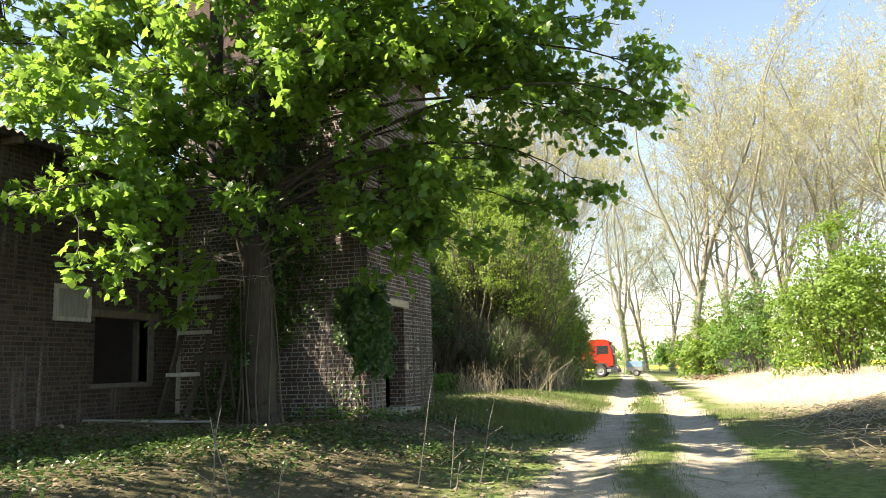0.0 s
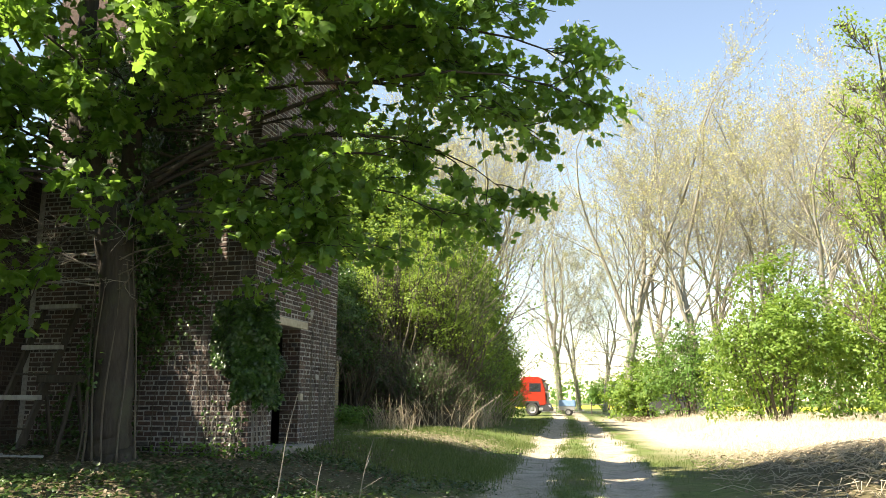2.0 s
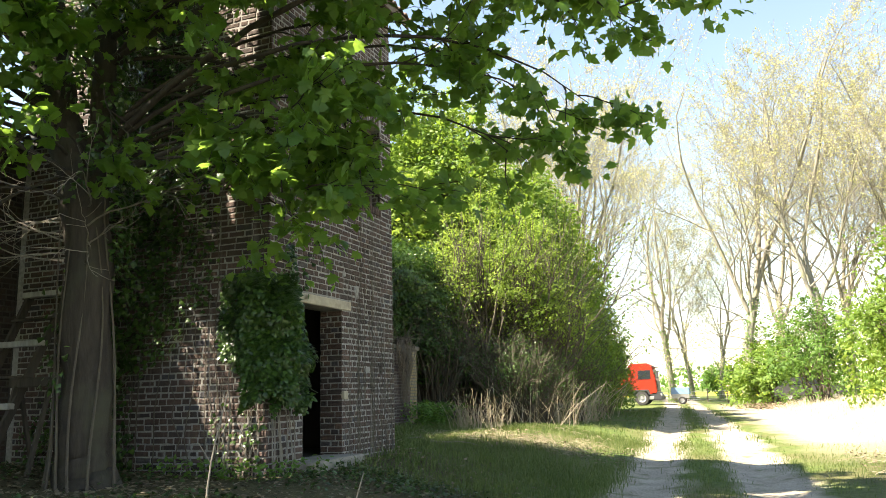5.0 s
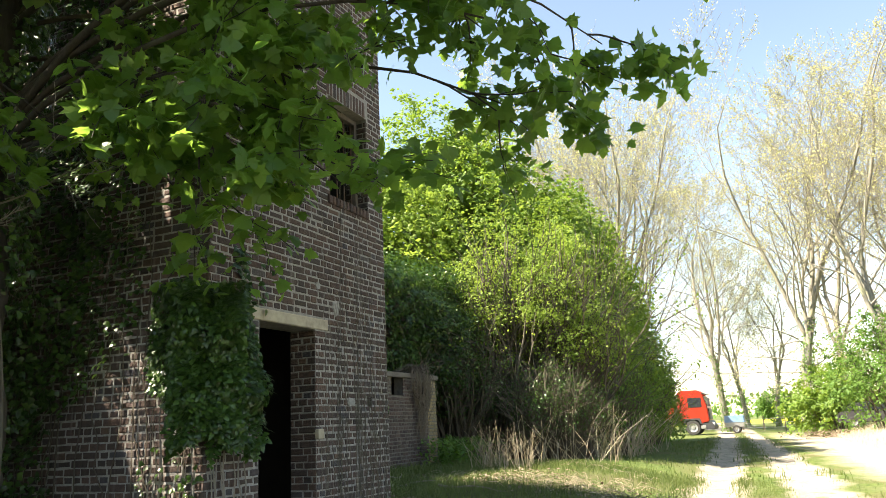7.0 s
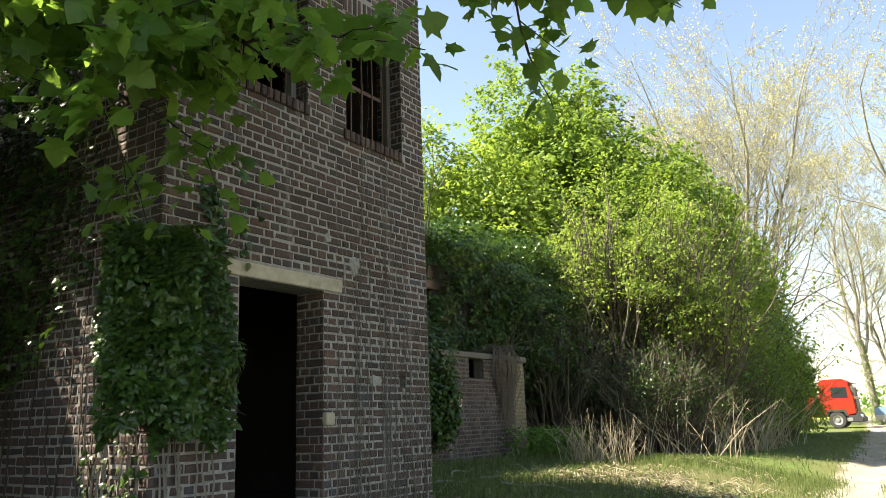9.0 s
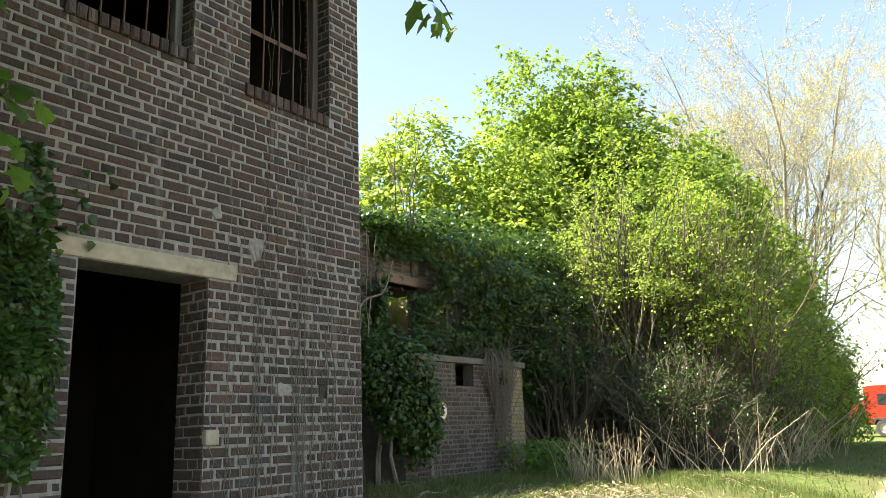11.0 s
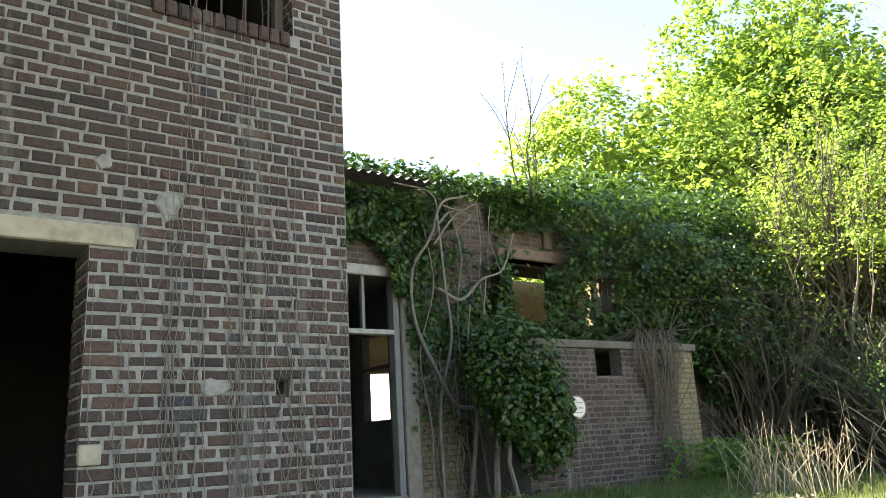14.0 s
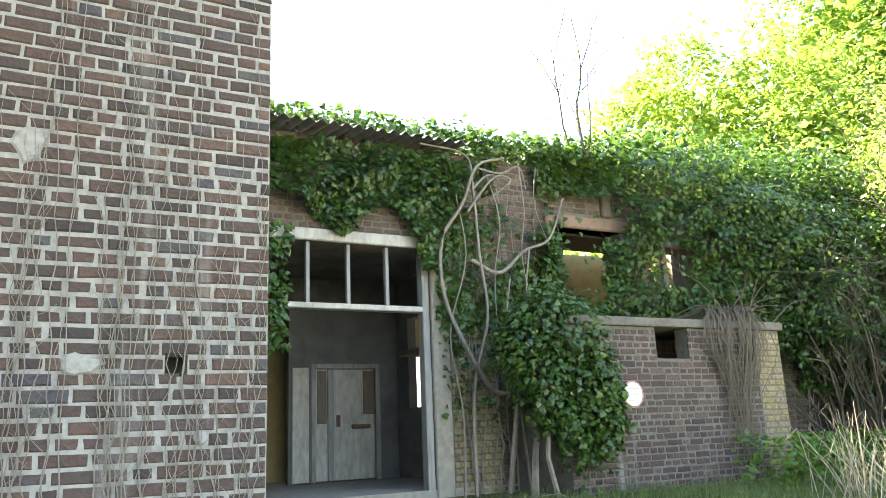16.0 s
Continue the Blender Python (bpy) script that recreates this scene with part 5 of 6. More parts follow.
def ivy_shade():
    top = thing("ivy_plant", None, None, "thin dark ivy on the shaded tower wall", "ivy")
    acc = Acc()
    ivy_on(acc, F_SOUTH, 26000, -9.4, -6.2, 0.5, 7.0, lambda u, z: np.clip(lump(u, z, 1.3, 11) * 1.6 - 0.8 + 0.9 * np.exp(-((u + 7.9 + 0.3 * waves(z, z, 26)) / 0.5) ** 2), 0, 1) * np.clip((-6.1 - u), 0.1, 1), lambda u, z: 0.1 + 0.3 * np.exp(-((u + 7.9) / 0.5) ** 2), 0.066)
    part("foliage", acc, M_IVY, top)
    stems = Acc()
    for k in range(22):
        u = rng.uniform(-9.2, -6.2)
        n = 12
        P = F_SOUTH.at(u + rng.normal(size=n).cumsum() * 0.05, np.full(n, 0.015), np.linspace(0.4, rng.uniform(2.5, 6), n))
        stems.tube(P, np.linspace(0.009, 0.003, n), 3)
    tagged(part("stem", stems, M_TWIG, top, "dry creeper stems"), kind="stuff")


ivy_shade()


def ivy_trunk():
    top = thing("ivy_plant", None, None, "ivy wound round the maple's trunk", "ivy")
    acc = Acc()
    n = 8500
    z = rng.uniform(1.4, 7.4, n)
    a = rng.uniform(0, 6.28, n)
    keep = rng.uniform(size=n) < np.clip(lump(a * 1.2, z, 1.4, 12) * 1.5 - 0.5, 0, 1)
    z, a = z[keep], a[keep]
    r = np.interp(z, [1.6, 3, 6.4], [0.27, 0.25, 0.17]) + rng.uniform(0, 0.2, len(z))
    cx, cy = np.interp(z, [0.6, 3.2, 4.3, 6.6], [-6.93, -6.98, -6.95, -6.98]), np.interp(z, [0.6, 3.2, 6.6], [11.28, 11.25, 11.35])
    D = np.stack([np.cos(a), np.sin(a), 0 * a], -1)
    Q = np.stack([cx, cy, z], -1) + D * r[:, None]
    ok = beside_gap(Q, 0.75)
    z, D, Q = z[ok], D[ok], Q[ok]
    leaves(acc, Q, D + rng.normal(size=D.shape) * 0.4 + (0, 0, 0.3), 0.075 * rng.uniform(0.6, 1.2, len(z)), IVY_LEAF, 0.9)
    part("foliage", acc, M_IVY, top)
    for k in range(6):
        a, h = 3.6 + 0.55 * k, np.linspace(0.45, rng.uniform(2.6, 4.2), 14)
        a = a + 0.25 * np.sin(h * 1.7 + k)
        r = np.interp(h, [0.4, 0.9, 1.4, 3.2], [0.41, 0.335, 0.31, 0.275])
        part("stem", Acc().tube(np.stack([np.interp(h, [0.5, 3.2], [-6.93, -7.0]) + r * np.cos(a), np.interp(h, [0.5, 3.2], [11.29, 11.2]) + r * np.sin(a), h], -1), np.linspace(0.016, 0.006, 14), 6), M_TWIG, top, "brown woody ivy stem")


ivy_trunk()


def ivy_ruin():
    top = thing("ivy_plant", None, None, "thick ivy hanging over the ruined wall", "ivy")
    acc = Acc()
    # Curtain over the doorway.
    def low(u):
        return 3.72 + 0.16 * np.sin(u * 4.5) + 0.12 * waves(u * 2.5, u, 13) - 0.55 * np.exp(-((u - 18.85) / 0.3) ** 2) + 0.12 * np.exp(-((u - 18.1) / 0.3) ** 2)
    ivy_on(acc, F_BACK, 11000, 15.95, 19.4, 2.9, 4.62, lambda u, z: (z > low(u)) * (0.5 + 0.5 * lump(u, z, 1.7, 14)), lambda u, z: 0.32 + 0.15 * waves(u * 2, z * 2, 15))
    ivy_on(acc, F_BACK, 1000, 16.3, 17.25, 2.2, 3.6, lambda u, z: (np.abs(u - 17.0 + 0.06 * waves(z * 4, u, 16)) < 0.16).astype(float), lambda u, z: 0.2 + 0 * u)
    # On and above the pier.
    ivy_on(acc, F_BACK, 9000, 18.95, 20.8, 0.7, 4.8, lambda u, z: np.clip(lump(u, z, 1.9, 17) * 1.5 - 0.45, 0, 1) * (0.14 + 0.86 * (z > 2.5)), lambda u, z: 0.14 + 0.08 * waves(u * 2, z * 2, 18))
    # The deep mass further along.
    def mass(u, z):
        lo = 2.55 + 0.25 * waves(u * 1.5, z, 19) - 0.9 * sstep(23.4, 25.5, u)
        hole = ((np.abs(u - 21.05) < 0.36) & (z > 2.9) & (z < 3.95)) | ((u > 20.2) & (u < 21.75) & (z > 3.75) & (z < 4.32))
        hole2 = (np.abs(u - 22.55) < 0.34) & (np.abs(z - 3.4) < 0.32)
        return (z > lo) * np.where(hole | hole2, 0.03, 0.45 + 0.55 * lump(u, z, 1.4, 20))
    ivy_on(acc, F_BACK, 42000, 20.4, 27.5, 1.2, 5.0, mass, lambda u, z: np.clip(0.3 + 0.65 * sstep(21.3, 23.0, u) * np.clip(1.1 - np.abs(z - 4.2) / 2, 0.3, 1) + 0.2 * waves(u * 1.3, z * 1.3, 21), 0.08, 1.3), 0.085)
    # Along the top of the wall and over the roof.
    n = 20000
    y = rng.uniform(15.95, 28, n)
    dep = rng.uniform(0, 1, n)
    dep = np.where((y < 19.2) & (dep < 0.17), 0.17 + 0.8 * rng.uniform(size=n), dep)
    crest = 0.25 + 0.2 * waves(y * 1.4, y * 0.3, 22) + 0.75 * sstep(19.5, 23.5, y)
    x = BX + 0.4 - 1.9 * dep
    base = 4.74 + 0.18 * np.clip(BX + 0.4 - x, 0, 3)
    z = base + rng.beta(1.2, 1.6, n) * np.clip(crest, 0.08, 2) * (1 - 0.4 * dep)
    N = rng.normal(size=(n, 3)) * 0.5 + np.array((0.25, 0, 0.7))
    leaves(acc, np.stack([x, y, z], -1), N, 0.09 * rng.uniform(0.6, 1.3, n), IVY_LEAF, 0.4)
    part("foliage", acc, M_IVY, top)
    stems = Acc()
    for k in range(38):
        u = rng.uniform(19.1, 20.9) if k < 18 else rng.uniform(22.3, 26.5)
        m = 12
        hi = rng.uniform(3.2, 4.6)
        P = F_BACK.at(u + rng.normal(size=m).cumsum() * 0.06, np.full(m, 0.03) + 0.03 * rng.uniform(size=m), np.linspace(0.6, hi, m))
        stems.tube(P, np.linspace(0.012, 0.004, m), 4)
    tagged(part("stem", stems, M_VINE, top, "dry creeper stems on the wall"), kind="stuff")


ivy_ruin()


def ivy_clump():
    top = thing("ivy_plant", None, None, "hanging clump of dark ivy beside the lean-to", "ivy")
    acc = Acc()
    n = 6600
    lobes = np.array([(-8.5, 19.7, 2.45, 0.42), (-8.4, 20.1, 2.3, 0.46), (-8.35, 20.25, 1.85, 0.42), (-8.5, 19.72, 1.8, 0.4), (-8.35, 20.38, 1.42, 0.3), (-8.55, 19.45, 2.25, 0.32), (-8.4, 19.95, 1.4, 0.3)])
    pick = lobes[rng.randint(0, len(lobes), n)]
    D = unit(rng.normal(size=(n, 3)))
    r = rng.uniform(0.3, 1.0, n) ** 0.5 * (0.9 + 0.5 * waves(D[:, 1] * 3.4 + pick[:, 0] * 3, D[:, 2] * 3.4 + pick[:, 2], 23))
    P = pick[:, :3] + D * (r * pick[:, 3])[:, None] * np.array((0.9, 1.0, 1.1))
    P[:, 2] -= 0.45 * rng.uniform(size=n) ** 2 * np.clip(0.4 + waves(P[:, 1] * 5, P[:, 1], 24), 0, 1)
    keep = ~((P[:, 1] > 19.9) & (P[:, 0] < AX + 0.02) & (P[:, 2] < 2.5))
    leaves(acc, P[keep], (D * 0.8 + rng.normal(size=D.shape) * 0.4 + (0, 0, 0.35))[keep], 0.078 * rng.uniform(0.6, 1.3, keep.sum()), IVY_LEAF, 0.9)
    part("foliage", acc, M_IVY, top)
    stems = Acc()
    for k in (0, 3):
        stems = Acc()
        P = [(-8.7 + 0.1 * k, 19.6 + 0.05 * k, 0.4), (-8.75 + 0.08 * k, 19.68, 1.0), (-8.7 + 0.06 * k, 19.75, 1.6), (-8.6, 19.8 + 0.05 * k, 2.2)]
        stems.tube(P, np.linspace(0.05 - 0.006 * k, 0.02, 4), 6)
        part("stem", stems, M_VINE, top, "thick pale ivy stem")


ivy_clump()


def pale_vines():
    top = thing("dead_creeper", None, None, "bare pale woody creeper looping over the pier", "vine")
    lines = [([(19.66, 0.6), (19.75, 1.3), (19.86, 1.69), (19.52, 1.76), (19.17, 2.21), (18.94, 2.85), (18.94, 3.52), (19.19, 3.96), (19.46, 4.5), (19.88, 4.67)], 0.034),
             ([(19.27, 3.28), (19.69, 3.16), (20.12, 3.48), (20.44, 3.64), (20.71, 4.2)], 0.026),
             ([(19.2, 0.6), (19.29, 1.76), (19.5, 2.61), (19.39, 3.35), (19.4, 4.2), (19.31, 4.63), (18.65, 4.66)], 0.024),
             ([(19.95, 0.6), (19.9, 1.6), (19.72, 2.4), (19.82, 3.1)], 0.02), ([(19.4, 4.2), (19.62, 4.4), (19.9, 4.35), (19.7, 4.15)], 0.018),
             ([(19.46, 4.5), (19.75, 4.42), (20.05, 4.55), (20.2, 4.3)], 0.016), ([(19.3, 3.9), (19.6, 4.3), (19.95, 4.5)], 0.017), ([(20.12, 3.48), (20.05, 2.9), (20.2, 2.4)], 0.012),
             ([(19.05, 0.6), (19.12, 1.5), (19.0, 2.4), (19.2, 3.3), (19.15, 4.1)], 0.013), ([(20.05, 4.6), (20.15, 4.0), (20.02, 3.4), (20.1, 2.8)], 0.009), ([(20.35, 4.6), (20.3, 4.1), (20.42, 3.5)], 0.008), ([(19.6, 4.5), (19.72, 3.8), (19.6, 3.1), (19.66, 2.3)], 0.01)]
    for k, (P, r) in enumerate(lines):
        C = curve_through([(-9.28 + 0.06 * math.sin(k + 2 * i), y, z) for i, (y, z) in enumerate(P)], 40)
        part("stem", smooth(Acc().tube(C, np.linspace(r, r * 0.5, len(C)), 7).mesh("stem")), M_VINE, top)


pale_vines()


def wall_creeper():
    top = thing("dead_creeper", None, None, "web of thin dead creeper stems on the brick tower", "vine")
    for k in range(50):
        acc = Acc()
        u = 14.32 + 1.54 * rng.uniform() ** 0.75
        hi = rng.uniform(1.5, 3.3) if rng.uniform() < 0.65 else rng.uniform(3.2, 5.6)
        n = 40
        w = u + rng.normal(size=n).cumsum() * 0.008 + rng.normal() * 0.07 * np.linspace(0, 1, n) + 0.012 * np.sin(np.arange(n) * rng.uniform(0.8, 1.9) + k)
        P = F_EAST.at(np.clip(w, 14.28, 15.87), 0.006 + 0.006 * rng.uniform(size=n), np.linspace(0.4, hi, n))
        acc.tube(P, np.linspace(rng.uniform(0.0028, 0.0052), 0.0018, n), 3)
        for m in range(3):
            s = P[rng.randint(3, n - 2)]
            t = s + np.array((0.004, rng.choice([-1, 1]) * rng.uniform(0.05, 0.14), rng.uniform(0.05, 0.16)))
            t[1] = min(max(t[1], 14.28), 15.87)
            acc.tube([s, (s + t) / 2 + (0.005, 0.01, -0.012), t], 0.0014, 3)
        part("stem", acc, M_VINE, top)


wall_creeper()


def annex_twigs():
    top = thing("dead_creeper", None, None, "dry twigs hanging over the lean-to's slab", "vine")
    acc = Acc()
    for k in range(90):
        y = rng.uniform(22.1, 22.95)
        lo = rng.uniform(0.8, 2.0)
        P = [(AX - 0.2, y + rng.normal() * 0.2, 2.56), (AX + 0.05, y, 2.62 + rng.uniform(0, 0.12)), (AX + 0.06 + 0.12 * rng.uniform(), y + rng.normal() * 0.13, rng.uniform(2.1, 2.4)), (AX + 0.07 + 0.05 * rng.uniform(), y + (22.5 - y) * 0.3 * (2.4 - lo) + rng.normal() * 0.08, 0.5 * lo + 1.1), (AX + 0.05, y + (22.5 - y) * 0.5 * (2.4 - lo) + rng.normal() * 0.07, lo)]
        acc.tube(curve_through(P, 12), rng.uniform(0.003, 0.007), 3)
    for k in range(14):
        s = np.array((AX - 0.1, 22.8 + rng.normal() * 0.3, 2.53))
        e = s + np.array((rng.uniform(-0.2, 0.5), rng.normal() * 0.45, rng.uniform(0.1, 0.75)))
        acc.tube(curve_through([s, (s + e) / 2 + (0, 0.05, 0.1), e], 8), np.linspace(0.011, 0.004, 9), 4)
    tagged(part("twig", acc, M_TWIG, top), kind="stuff")


annex_twigs()


# ---------------------------------------------------------------- grass, reeds, litter
def blades(P, H, W, lean, bend=0.35):
    """Bent tapering blades standing at P, three joints each."""
    n = len(P)
    a = rng.uniform(0, 6.28, n)
    S = np.stack([np.cos(a), np.sin(a), 0 * a], -1) * W[:, None] * 0.5
    b = rng.uniform(0, 6.28, n)
    L = np.stack([np.cos(b), np.sin(b), 0 * b], -1) * (lean * rng.uniform(0.1, 1, n) * H)[:, None]
    up = np.array((0, 0, 1.0))
    m = P + L * 0.35 + up * (H * 0.6)[:, None]
    t = P + L * (1 + bend) + up * (H * (1 - 0.25 * lean))[:, None]
    V = np.stack([P - S, P + S, m + S * 0.7, m - S * 0.7, t], 1).reshape(-1, 3)
    k = (np.arange(n) * 5)[:, None]
    return Acc().add(V, np.array([[0, 1, 2, 3]]) + k).add(np.zeros((0, 3)), np.array([[3, 2, 4]]) + k - n * 5)


def sown(n, x0, x1, y0, y1, keep):
    x, y = rng.uniform(x0, x1, n), rng.uniform(y0, y1, n)
    ok = rng.uniform(size=n) < keep(x, y)
    x, y = x[ok], y[ok]
    return np.stack([x, y, ground_z(x, y) - 0.01], -1)


def off_track(x, y):
    dx = x - track_mid(y)
    rut = np.exp(-((np.abs(dx) - 0.82) / 0.4) ** 4)
    return 1 - rut


def stuff(name, acc, mat, label, category):
    return thing(name, acc.mesh(name), mat, label, category, kind="stuff")


P = sown(60000, -4.6, 3.2, 4.5, 24, lambda x, y: off_track(x, y) * np.where(np.abs(x - track_mid(y)) < 0.45, 0.9, np.clip(0.35 + 0.6 * waves(x * 1.2, y * 1.2, 41), 0.05, 1) * (0.25 + 0.75 * sstep(10, 14, y)) * sstep(3.2, 1.6, np.abs(x + 0.9))))
n = len(P)
stuff("grass_tufts", blades(P, rng.uniform(0.025, 0.08, n) * (1 + 0.4 * (P[:, 1] > 14)), np.full(n, 0.007), 0.8), M_GRASS, "short green grass along and between the ruts", "grass")
P = sown(60000, -8.3, -1.9, 13.5, 24.5, lambda x, y: off_track(x, y) * np.clip(0.55 + 0.5 * waves(x, y, 42), 0.1, 1) * ((x > -5.4) | (y > 16)))
n = len(P)
stuff("grass_tufts", blades(P, rng.uniform(0.06, 0.22, n), np.full(n, 0.009), 0.8), M_GRASS, "longer grass in front of the ruined wing", "grass")
P = sown(24000, -6, 9, 24, 62, lambda x, y: off_track(x, y) * np.clip(0.5 + 0.6 * waves(x * 0.6, y * 0.6, 43), 0.05, 1) * (x < track_mid(y) + 1.5 + 0.5 * waves(x, y, 55)))
n = len(P)
stuff("grass_tufts", blades(P, rng.uniform(0.06, 0.2, n), np.full(n, 0.02), 0.8), M_GRASS, "sunlit grass beside the far track", "grass")
P = sown(60000, 0.4, 13, 22, 60, lambda x, y: sstep(1.2, 2.6, x + 0.06 * (y - 30)) * np.clip(0.5 + 0.6 * waves(x * 0.9, y * 0.9, 44), 0.1, 1))
n = len(P)
stuff("dry_grass", blades(P, rng.uniform(0.1, 0.34, n) * (0.8 + 1.3 * sstep(33, 36, P[:, 1]) * np.clip(0.4 + waves(P[:, 0], P[:, 1], 53), 0.2, 1)), np.full(n, 0.013), 1.5), M_BLEACHED_LIT, "bleached dry grass on the sunny bank, paled further for sun glare", "dry grass")


def reeds(n, x0, x1, y0, y1, keep, h0, h1, label, wide=0.014, mat=M_STRAW, flop=1.0):
    Q = sown(n, x0, x1, y0, y1, keep)
    acc = Acc()
    for p in Q:
        h = rng.uniform(h0, h1)
        a, l = rng.uniform(0, 6.28), flop * rng.uniform(0.05, 1.0) ** 1.2 * h
        d = np.array((math.cos(a), math.sin(a), 0))
        e = p + d * l + np.array((0, 0, h * (1 - 0.3 * l / h)))
        acc.tube([p, p + (e - p) * 0.5 - d * l * 0.12, e], [wide * 0.6, wide * 0.45, wide * 0.2], 3)
        if rng.uniform() < 0.35:
            acc.tube([e, e + d * rng.uniform(0.05, 0.3) + (0, 0, rng.uniform(-0.45, 0.05))], [wide * 0.3, wide * 0.15], 3)
    return stuff("dry_reeds", acc, mat, label, "reeds")


reeds(170, -7.0, -5.9, 21.7, 23.2, lambda x, y: np.clip(0.1 + 1.6 * waves(x * 2, y * 2, 45), 0.03, 1), 0.4, 1.05, "bleached broken reed stalks in front of the lean-to", 0.009, M_STRAW, 0.85)
reeds(420, -6.9, -4.6, 24.0, 29.0, lambda x, y: np.clip(0.15 + 1.6 * waves(x * 1.5, y * 1.5, 46), 0.05, 1) * (x < -4.8 - 0.06 * (y - 24)), 0.6, 1.5, "stand of dry pale reeds below the bush", 0.016)
reeds(260, -7.2, -5.6, 29.0, 38.0, lambda x, y: 0.8 * np.ones_like(x), 0.8, 2.0, "dry stalks below the bushes along the track", 0.02)


def flat_leaves(n, x0, x1, y0, y1, keep, size, mat, name, label, category, shape=OVAL_LEAF, lift=0.02, up=2.0):
    Q = sown(n, x0, x1, y0, y1, keep)
    Q[:, 2] += 0.012 + rng.uniform(0, lift, len(Q))
    N = rng.normal(size=Q.shape) * 0.5 + np.array((0, 0, up))
    return stuff(name, leaves(Acc(), Q, N, size * rng.uniform(0.5, 1.3, len(Q)), shape, 0.0), mat, label, category)


flat_leaves(16000, -9.3, -1.7, 3.5, 15.5, lambda x, y: off_track(x, y) * np.clip(0.5 + 0.5 * waves(x, y, 47), 0.15, 1) * ((x > -5.5) | (y < 12.4)), 0.07, M_LITTER, "leaf_litter", "brown dead leaves under the maple", "leaf litter", lift=0.03)
flat_leaves(52000, -8.8, -1.7, 3.2, 13.8, lambda x, y: off_track(x, y) * np.clip(0.2 + 0.9 * waves(x * 1.6, y * 1.6, 48), 0.03, 1) * ((x > -5.4) | (y < 12.2)), 0.052, M_GROUND_IVY, "ground_ivy", "low green ground ivy among the litter", "ground ivy", IVY_LEAF, 0.09, 1.2)
flat_leaves(12000, -8.0, -2.2, 15.0, 25, lambda x, y: off_track(x, y) * np.clip(waves(x * 1.1, y * 1.1, 52), 0, 1) * ((x > -5.4) | (y > 16.1)), 0.07, M_LITTER, "leaf_litter", "dead leaves in the grass before the ruin", "leaf litter", lift=0.09)
flat_leaves(7000, 1.0, 8.0, 9.5, 22, lambda x, y: np.clip(0.5 + 0.5 * waves(x, y, 49), 0.1, 1), 0.08, M_LITTER, "leaf_litter", "brown plant litter on the heap", "leaf litter", lift=0.05)
flat_leaves(2600, -9.2, -7.6, 22.2, 25.4, lambda x, y: np.clip(0.6 + 0.5 * waves(x * 2, y * 2, 50), 0.1, 1) * ((x > AX + 0.08) | (y > 23.5)), 0.11, M_DEEP, "nettles", "low green nettles at the foot of the lean-to", "nettles", OVAL_LEAF, 0.55, 1.0)
flat_leaves(1200, -6.9, -5.2, 12.0, 13.4, lambda x, y: ((y < 12.4) | (x > -5.45)).astype(float), 0.07, M_DEEP, "weeds", "low green weeds at the tower's foot", "weeds", OVAL_LEAF, 0.2, 1.0)

flat_leaves(5000, -2.6, 2.6, 52, 64, lambda x, y: np.exp(-((x - 0.4) / 1.6) ** 2 - ((y - 58) / 3.5) ** 2), 0.16, M_LITTER, "leaf_litter", "brown leaf heap below the poplar", "leaf litter", lift=0.35)

# Straw and snapped stalks lying in the grass before the ruin.
acc = Acc()
for p in sown(2600, -8.0, -3.4, 18.0, 25.0, lambda x, y: np.clip(0.15 + 1.2 * waves(x * 0.9, y * 0.9, 54), 0, 1) * off_track(x, y)):
    a, l = rng.uniform(0, 6.28), rng.uniform(0.08, 0.4)
    q1 = p + np.array((math.cos(a) * l, math.sin(a) * l, 0))
    q1[2] = float(ground_z(q1[0], q1[1])) + rng.uniform(0.02, 0.1)
    acc.tube([p + (0, 0, 0.03), (p + q1) / 2 + (0, 0, rng.uniform(0.04, 0.09)), q1], 0.004, 3)
stuff("fallen_straw", acc, M_STRAW, "pale straw and snapped stalks lying in the grass", "straw")

# Straw lying on the heap beside the track.
acc = Acc()
for p in sown(5000, 1.2, 8.5, 10.5, 22.5, lambda x, y: np.clip(ground_z(x, y) * 3.0, 0.05, 1)):
    a = rng.uniform(0, 6.28)
    l = rng.uniform(0.15, 0.6)
    d = np.array((math.cos(a), math.sin(a), 0)) * l
    q1 = p + d
    q1[2] = float(ground_z(q1[0], q1[1])) + rng.uniform(0, 0.14)
    acc.tube([p + (0, 0, 0.02), (p + q1) / 2 + (0, 0, rng.uniform(0.02, 0.12)), q1], 0.005, 3)
stuff("straw_heap", acc, M_STRAW, "matted grey dead stalks on the heap", "straw")


def sapling(x, y, h, lean, label):
    top = thing("bare_stalk", None, None, label, "stalk", "bare stalks beside the track")
    z = float(ground_z(x, y)) - 0.02
    acc = Acc()
    C = curve_through([(x, y, z), (x + lean * 0.35, y + 0.02, z + h * 0.4), (x + lean * 0.7, y - 0.02, z + h * 0.75), (x + lean, y, z + h)], 12)
    acc.tube(C, np.linspace(0.008, 0.003, len(C)), 5)
    for k in range(3):
        s = C[4 + 2 * k]
        acc.tube([s, s + (rng.normal() * 0.08, rng.normal() * 0.08, 0.1)], 0.0025, 3)
    part("stem", acc, M_VINE, top)


